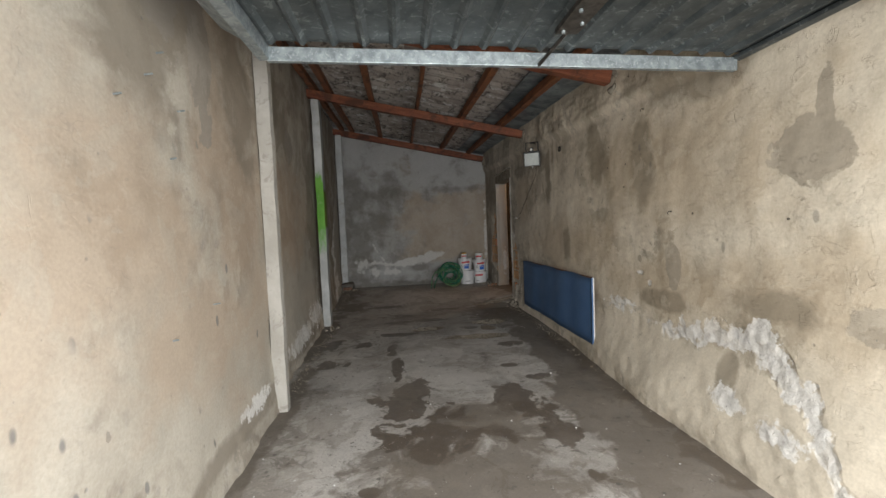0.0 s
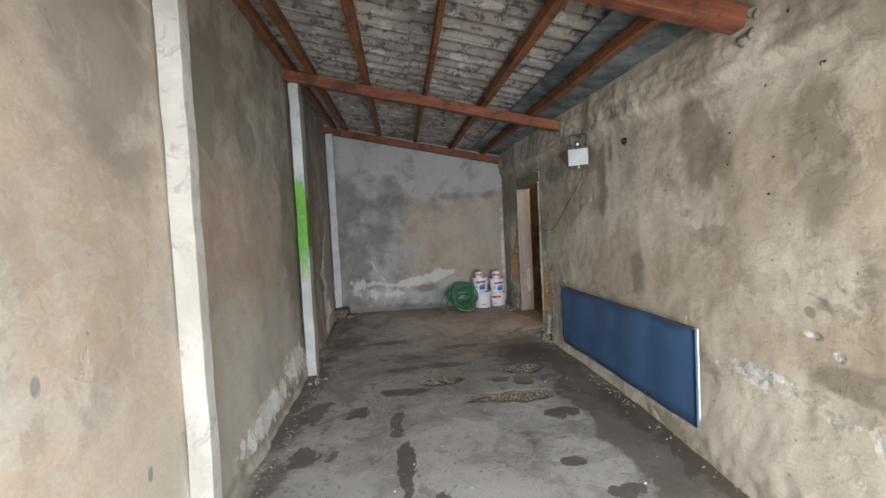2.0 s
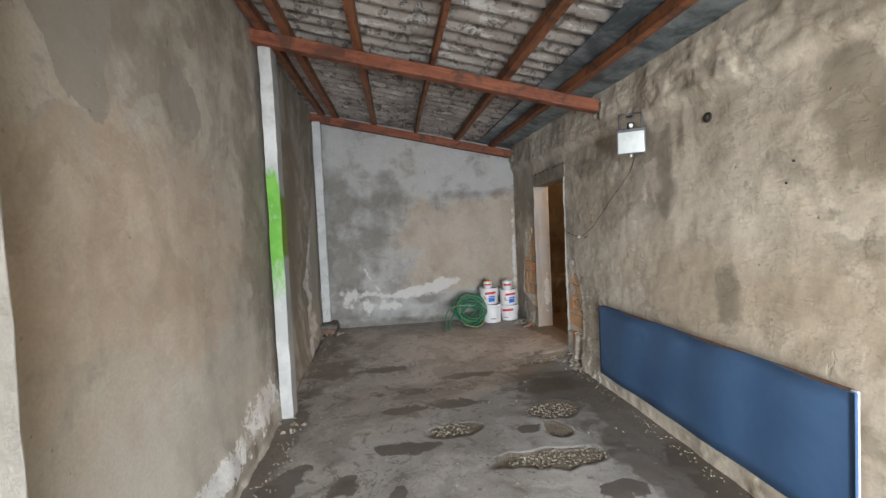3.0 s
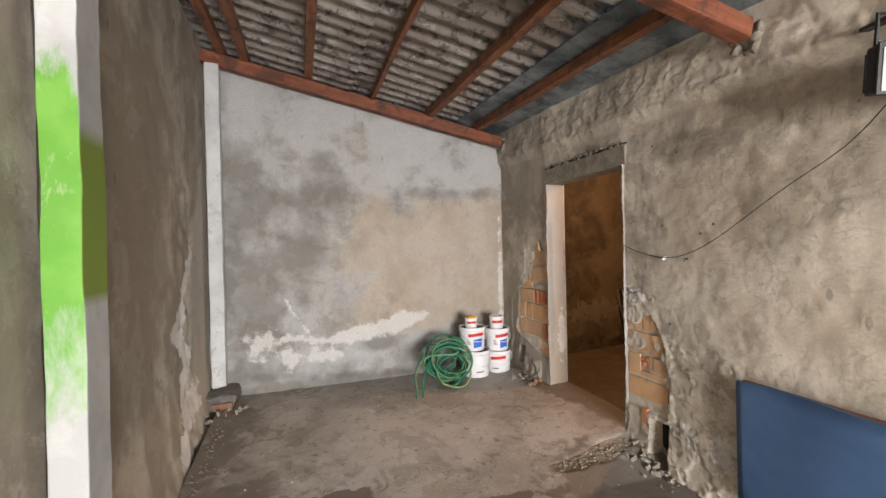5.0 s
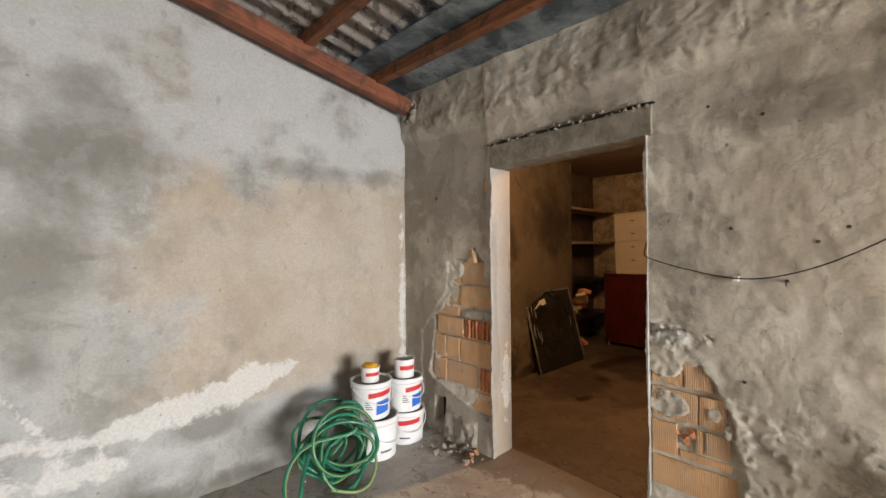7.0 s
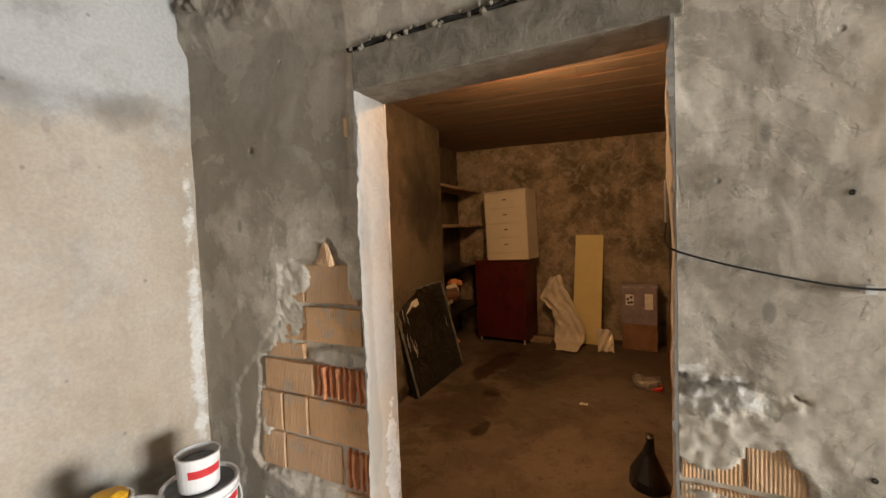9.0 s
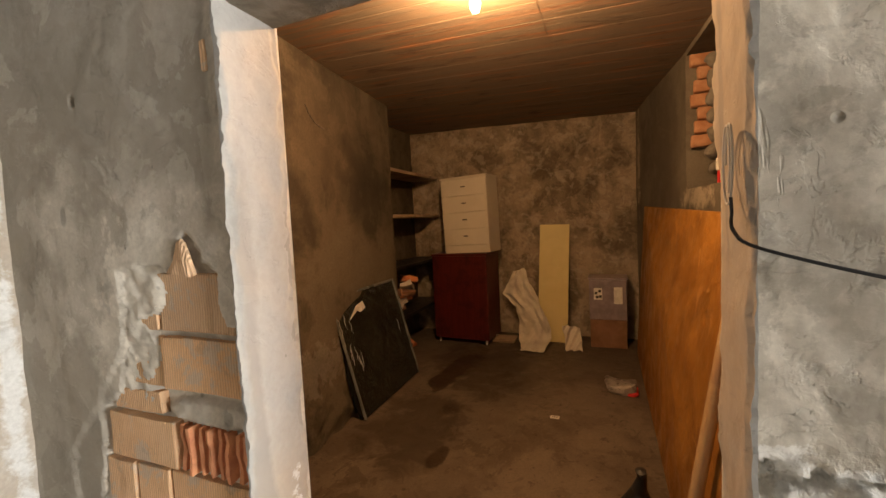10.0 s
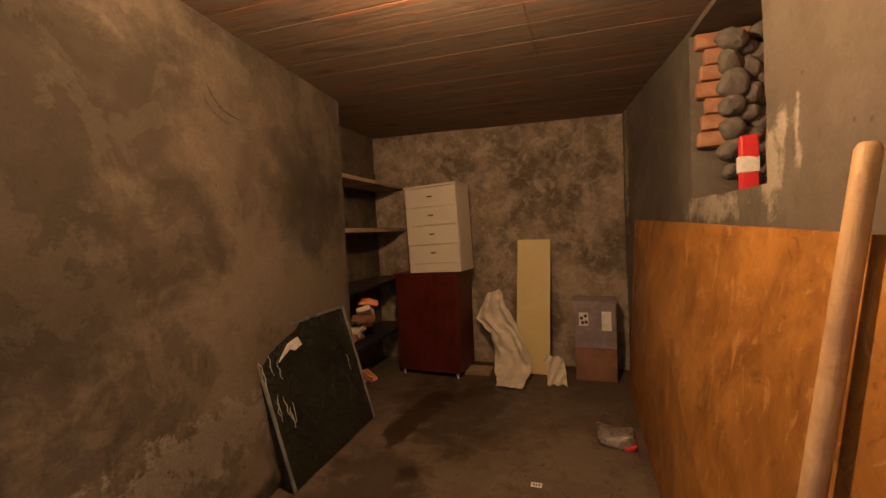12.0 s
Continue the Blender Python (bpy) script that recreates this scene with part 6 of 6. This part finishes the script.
def small_room_things():
    bm = box((5.98, 8.02, ROOM_Z + 0.006), (6.22, 8.26, ROOM_Z + 0.03), 0.003)
    tagged(link_mesh("plank", bm, shelf_mat), "short brown plank lying on the floor beside the maroon cabinet", "plank")
    pts = [(3.69, 8.745, 2.15), (3.71, 8.74, 2.10), (3.76, 8.74, 2.055), (3.82, 8.75, 2.04), (3.88, 8.755, 2.035)]
    tagged(link_mesh("wall_wire", tube(pts, 0.004, 6), steel_dark), "short bent dark wire sticking out of the room wall", "wire")
    t = thing("crisp_packet", "crumpled red and grey packet on the floor by the chipboard", "packet", (5.0, 6.98, ROOM_Z))
    bm = box((-0.10, -0.10, 0.004), (0.10, 0.10, 0.07), 0.02)
    bmesh.ops.subdivide_edges(bm, edges=bm.edges[:], cuts=2, use_grid_fill=True)
    part("packet_body", rumple(bm, 0.035, 11, 4), mottled("foil_grey", (0.30, 0.28, 0.27), (0.16, 0.15, 0.15), 0.3, 0.4, 12), t)
    bm = box((-0.11, -0.13, 0.004), (0.02, -0.04, 0.035), 0.01)
    bmesh.ops.subdivide_edges(bm, edges=bm.edges[:], cuts=1, use_grid_fill=True)
    part("packet_corner", rumple(bm, 0.02, 15, 6), red_mat, t, "red corner")
    l = thing("paper_label", "small white paper label lying on the floor", "label", (4.40, 7.41, ROOM_Z + 0.006))
    part("paper", box((-0.02, -0.03, 0), (0.02, 0.03, 0.002)), foam_mat, l)
    for i in range(3):
        part("print", box((-0.008, -0.018 + i * 0.014, 0.002), (0.008, -0.010 + i * 0.014, 0.0026)), black_mat, l)
    b = thing("ceiling_bulb", "bare lit bulb hanging on a short cord from the ceiling", "lamp", (3.38, 7.56, 2.335))
    part("glass", lathe([(0, -0.055), (0.014, -0.05), (0.023, -0.03), (0.024, -0.012), (0.016, 0.02), (0.012, 0.035), (0, 0.035)], 20), glow_mat, b, "glowing glass", smooth=True)
    part("holder", lathe([(0, 0.036), (0.018, 0.036), (0.02, 0.07), (0.008, 0.09), (0, 0.09)], 14), black_mat, b)
    part("cord", tube([(0, 0, 0.09), (0.003, 0, 0.11), (0, 0, 0.125)], 0.003, 6), black_mat, b)
    bpy.data.objects["glass.001" if "glass.001" in bpy.data.objects else "glass"].visible_shadow = False


small_room_things()


# ---- bricks bared in the garage wall ----
def brick_at(y0, y1, z0, z1, parent, depth=0.02, seed=0, x=X_RIGHT):
    bm = box((-depth, y0 + 0.004, z0 + 0.005), (0.02, y1 - 0.004, z1 - 0.005), 0.004)
    bmesh.ops.subdivide_edges(bm, edges=[e for e in bm.edges if (e.verts[0].co - e.verts[1].co).length > 0.08], cuts=2, use_grid_fill=True)
    rumple(bm, 0.004, 30, seed)
    o = link_mesh("brick", bm, brick_mat, parent)
    o.location = (x + 0.03, 0, 0)
    return o


def bare_bricks():
    w = right_parts[2]
    rows = [(1.135, 1.30, (7.90, 8.175, 8.36)), (0.98, 1.13, (7.885, 8.17, 8.395)), (0.90, 0.972, (8.19, 8.40)), (0.755, 0.895, (8.145, 8.43)),
            (0.58, 0.75, (7.865, 8.19, 8.33, 8.46)), (0.41, 0.575, (8.02, 8.33, 8.47)), (0.27, 0.405, (7.87, 8.05))]
    k = 0
    for z0, z1, ys in rows:
        for a, b in zip(ys, ys[1:]):
            brick_at(a, b, z0, z1, w, 0.010 + 0.004 * (k % 3), k)
            k += 1
    # broken hollow bricks: thin clay fins with gaps between
    for z0, z1, ya, yb, n in ((0.755, 0.895, 7.87, 8.135, 8), (0.41, 0.575, 7.875, 8.0, 4)):
        for i in range(n):
            y = ya + (yb - ya) * (i + 0.5) / n
            bm = box((-0.012 + 0.008 * (i % 2), y - 0.006, z0 + 0.006), (0.035, y + 0.006, z1 - 0.006), 0.002)
            bmesh.ops.subdivide_edges(bm, edges=[e for e in bm.edges if (e.verts[0].co - e.verts[1].co).length > 0.08], cuts=4)
            o = link_mesh("brick_fin", rumple(bm, 0.008, 25, i), terra_mat, w)
            o.location = (X_RIGHT + 0.02, 0, 0)
    w2 = right_parts[1]
    for z0, z1, ys in ((0.745, 0.90, (6.60, 6.72, 6.86)), (0.59, 0.735, (6.55, 6.66, 6.86)), (0.475, 0.58, (6.535, 6.64, 6.675)), (0.425, 0.58, (6.745, 6.86)), (0.425, 0.47, (6.535, 6.74)), (0.27, 0.415, (6.515, 6.86))):
        for a, b in zip(ys, ys[1:]):
            brick_at(a, b, z0, z1, w2, 0.026, k)
            k += 1
    rnd = random.Random(21)
    for i in range(7):
        bm = box((-0.03, -0.012, -0.012), (0.02, 0.012, 0.012), 0.002, m=pose(0, 0, 0, rnd.uniform(-40, 40), rnd.uniform(-30, 30), rnd.uniform(-40, 40)))
        o = link_mesh("brick_shard", rumple(bm, 0.006, 30, i), terra_mat, w2)
        o.location = (X_RIGHT + 0.035, rnd.uniform(6.68, 6.74), rnd.uniform(0.485, 0.565))
    o = link_mesh("brick_shard", rumple(box((-0.004, -0.010, -0.035), (0.02, 0.010, 0.035), 0.004), 0.008, 25), brick_mat, w)
    o.location = (X_RIGHT - 0.002, 7.905, 1.80)
    tip = bmesh.new()
    lathe([(0, 0), (0.045, 0.0), (0.037, 0.04), (0.02, 0.075), (0, 0.085)], 10, pose(0, 0, 0), tip)
    bmesh.ops.scale(tip, vec=(0.35, 1, 1), verts=tip.verts)
    o = link_mesh("brick_tip", rumple(tip, 0.012, 22), brick_mat, w)
    o.location = (X_RIGHT - 0.002, 8.035, 1.295)
    bm = bmesh.new()
    bmesh.ops.create_icosphere(bm, subdivisions=3, radius=0.035)
    bmesh.ops.scale(bm, vec=(0.6, 0.8, 1.1), verts=bm.verts)
    o = link_mesh("mortar_chunk", rumple(rumple(bm, 0.02, 14), 0.006, 50), rubble_mat, w2)
    o.location = (X_RIGHT + 0.018, 6.81, 0.90)
    bm = box((X_RIGHT - 0.02, 6.68, -0.1), (X_RIGHT + 0.02, 6.72, 0.22), 0.004)
    link = link_mesh("brick_shard", rumple(bm, 0.015, 12), terra_mat)
    tagged(link, "broken red clay shard in the foot of the wall", "rubble")
    # Near-black boxes fill the wall holes in place of their shade.
    for lo, hi in (((2.40, 8.31, 0.08), (2.50, 8.45, 0.30)), ((2.40, 6.49, -0.15), (2.50, 6.65, 0.19))):
        tagged(link_mesh("hole_back", box(lo, hi), void_mat), kind="structure")
    # niche in the room: brick reveal and grey lumps of mortar
    z = 1.80
    for i in range(7):
        bm = box((4.745, 6.28, z), (4.80, 6.53 - 0.02 * (i % 3), z + 0.078), 0.010)
        bmesh.ops.subdivide_edges(bm, edges=[e for e in bm.edges if (e.verts[0].co - e.verts[1].co).length > 0.06], cuts=2, use_grid_fill=True)
        o = link_mesh("brick", rumple(bm, 0.008, 20, i), niche_brick)
        tagged(o, "clay brick end bared in the reveal of the wall niche", "brick", "niche bricks")
        z += 0.086
    for i in range(4):
        o = link_mesh("brick", rumple(box((4.05, 6.19, 1.78 + 0.155 * i), (4.70, 6.215, 1.90 + 0.155 * i), 0.006), 0.004, 20, i), niche_brick)
        tagged(o, "clay brick course at the back of the wall niche", "brick", "niche back bricks")
    rnd = random.Random(3)
    for i in range(22):
        bm = bmesh.new()
        bmesh.ops.create_icosphere(bm, subdivisions=3, radius=rnd.uniform(0.042, 0.062))
        bmesh.ops.scale(bm, vec=(1.0, 1.1, rnd.uniform(0.7, 1.25)), verts=bm.verts)
        rumple(rumple(bm, 0.018, 11, i), 0.006, 40, i)
        o = link_mesh("mortar_lump", bm, lump_mat)
        o.location = (4.70 - 0.04 * (i % 3), 6.26 + 0.075 * (i % 3), 1.57 + 0.036 * i)
        tagged(o, "grey mortar lump squeezed out in the wall niche", "mortar", "niche mortar lumps")
    t = thing("red_packet", "red and white packet standing in the wall niche", "packet", (4.31, 6.43, 1.53))
    part("body", rumple(box((0.022, -0.03, 0.0), (0.055, 0.04, 0.24), 0.010), 0.008, 12), red_mat, t)
    part("white_band", box((0.019, -0.033, 0.075), (0.0585, 0.0465, 0.15), 0.01), foam_mat, t, "white band")


bare_bricks()


# ---- rubble, corner stub, litter ----
def stub():
    t = thing("corner_stub", "broken brick and mortar stub in the back corner under the post", "rubble", (-0.66, 8.56, -0.05))
    bm = box((-0.12, -0.16, 0.0), (0.17, 0.28, 0.17), 0.02)
    bmesh.ops.subdivide_edges(bm, edges=bm.edges[:], cuts=4, use_grid_fill=True)
    part("mortar", rumple(rumple(bm, 0.03, 7), 0.012, 22), lump_mat, t)
    part("brick_piece", rumple(box((0.0, -0.185, 0.05), (0.16, -0.12, 0.11), 0.008), 0.010, 20), carton_mat, t, "dusty brick piece")


stub()


def face_x(y, z):
    """Where the right wall's face lies at a point."""
    return X_RIGHT - float(right_shape(np.array([float(y)]), np.array([float(z)]))[0])


def rubble():
    rnd = random.Random(11)
    spots = [(2.22, 7.98, 0.10, 9, niche_brick), (2.2, 8.15, 0.2, 22, rubble_mat), (2.25, 6.6, 0.16, 24, rubble_mat), (-0.5, 8.3, 0.2, 16, rubble_mat), (-0.52, 5.8, 0.14, 12, rubble_mat)]
    for cx, cy, sp, n, mat_ in spots:
        bm = bmesh.new()
        for i in range(n):
            s = rnd.uniform(0.008, 0.028)
            x, y = cx + rnd.gauss(0, sp * 0.45), cy + rnd.gauss(0, sp * 0.6)
            x = min(x, 2.28)
            m = pose(x, y, float(floor_z(x, y)) + s * 0.25, rnd.uniform(0, 90), rnd.uniform(0, 40), rnd.uniform(0, 180))
            box((-s, -s * 0.7, -s * 0.4), (s, s * 0.7, s * 0.4), s * 0.15, bm, m)
        ob = link_mesh("rubble", rumple(bm, 0.004, 40), mat_)
        tagged(ob, "small pieces of broken brick and mortar at the foot of the wall", "rubble", kind="stuff")
    bm = bmesh.new()
    for cu, cv, ru, rv, count in ((1.42, 4.98, 0.34, 0.10, 150), (1.62, 5.66, 0.22, 0.13, 110), (0.77, 5.5, 0.18, 0.09, 60), (1.95, 6.78, 0.34, 0.07, 110)):
        for i in range(count):
            a, r = rnd.uniform(0, 2 * math.pi), math.sqrt(rnd.random())
            x, y, q = cu + ru * r * math.cos(a), cv + rv * r * math.sin(a), rnd.uniform(0.003, 0.010)
            box((-q, -q * 0.8, -q * 0.5), (q, q * 0.8, q * 0.5), 0, bm, pose(x, y, float(floor_z(x, y)) - 0.007, rnd.uniform(0, 50), rnd.uniform(0, 40), rnd.uniform(0, 180)))
    tagged(link_mesh("broken_aggregate", bm, rubble_mat), "loose brown aggregate in the broken patches of the floor", "gravel", kind="stuff")
    bm = bmesh.new()
    for cx, y0, y1 in ((2.2, 3.2, 6.6), (-0.44, 3.5, 5.9), (-0.53, 6.2, 8.5)):
        for i in range(170):
            x, y, q = cx + rnd.gauss(0, 0.035), rnd.uniform(y0, y1), rnd.uniform(0.002, 0.0065)
            box((-q, -q * 0.8, -q * 0.5), (q, q * 0.8, q * 0.5), 0, bm, pose(x, y, float(floor_z(x, y)) + q * 0.3, rnd.uniform(0, 50), rnd.uniform(0, 40), rnd.uniform(0, 180)))
    tagged(link_mesh("wall_foot_debris", bm, rubble_mat), "fallen crumbs of render along the foot of the walls", "debris", kind="stuff")
    bm = bmesh.new()
    for i in range(120):
        x, y = rnd.uniform(-0.4, 2.0), rnd.uniform(1.0, 8.6)
        s = rnd.uniform(0.0015, 0.0045)
        box((-s, -s, -s * 0.4), (s, s, s * 0.4), 0, bm, pose(x, y, float(floor_z(x, y)) + 0.003, rnd.uniform(0, 40), 0, rnd.uniform(0, 90)))
    tagged(link_mesh("floor_grit", bm, foam_mat), "pale crumbs and grit scattered on the concrete floor", "grit", kind="stuff")
    for i, (y, z) in enumerate(((2.17, 1.50), (2.27, 1.73), (2.13, 1.93), (2.04, 1.81), (1.84, 1.67), (2.08, 0.73), (2.49, 0.81))):
        o = link_mesh("wall_nail", tube([(-0.47, y, z), (-0.435, y, z + 0.004)], 0.004, 8), galv_mat)
        tagged(o, "bent galvanised nail sticking out of the render", "nail", "wall nails")
    for y, z in ((2.03, 1.13), (6.26, 1.40), (3.29, 2.24), (3.45, 1.96), (3.68, 1.78), (3.41, 1.60), (3.44, 1.42), (4.21, 1.62), (4.25, 1.52), (2.67, 1.18), (3.70, 1.61), (6.53, 1.46), (6.61, 1.99), (6.42, 1.91), (6.49, 0.83), (6.18, 1.45)):
        o = link_mesh("wall_plug", lathe([(0, -0.01), (0.0065, -0.01), (0.0065, 0.002), (0.004, 0.003), (0, -0.002)], 12, pose(face_x(y, z), y, z, 0, -90, 0)), steel_dark)
        tagged(o, "small dark wall plug in the rendered wall", "plug", "wall plugs")
    for y, z in ((3.16, 1.96), (2.87, 1.20), (6.35, 1.25)):
        bm = tube([(0, 0, 0), (-0.02, 0, 0.002), (-0.032, 0, -0.006), (-0.034, 0, -0.02), (-0.026, 0, -0.026)], 0.0035, 8)
        lathe([(0, -0.002), (0.010, -0.002), (0.008, 0.006), (0, 0.006)], 10, pose(0, 0, 0, 0, -90, 0), bm)
        bmesh.ops.scale(bm, vec=(0.7, 0.7, 0.7), verts=bm.verts)
        o = link_mesh("wall_hook", bm, steel_dark)
        o.location = (face_x(y, z), y, z)
        tagged(o, "small bent steel hook screwed into the wall", "hook", "wall hooks")


rubble()
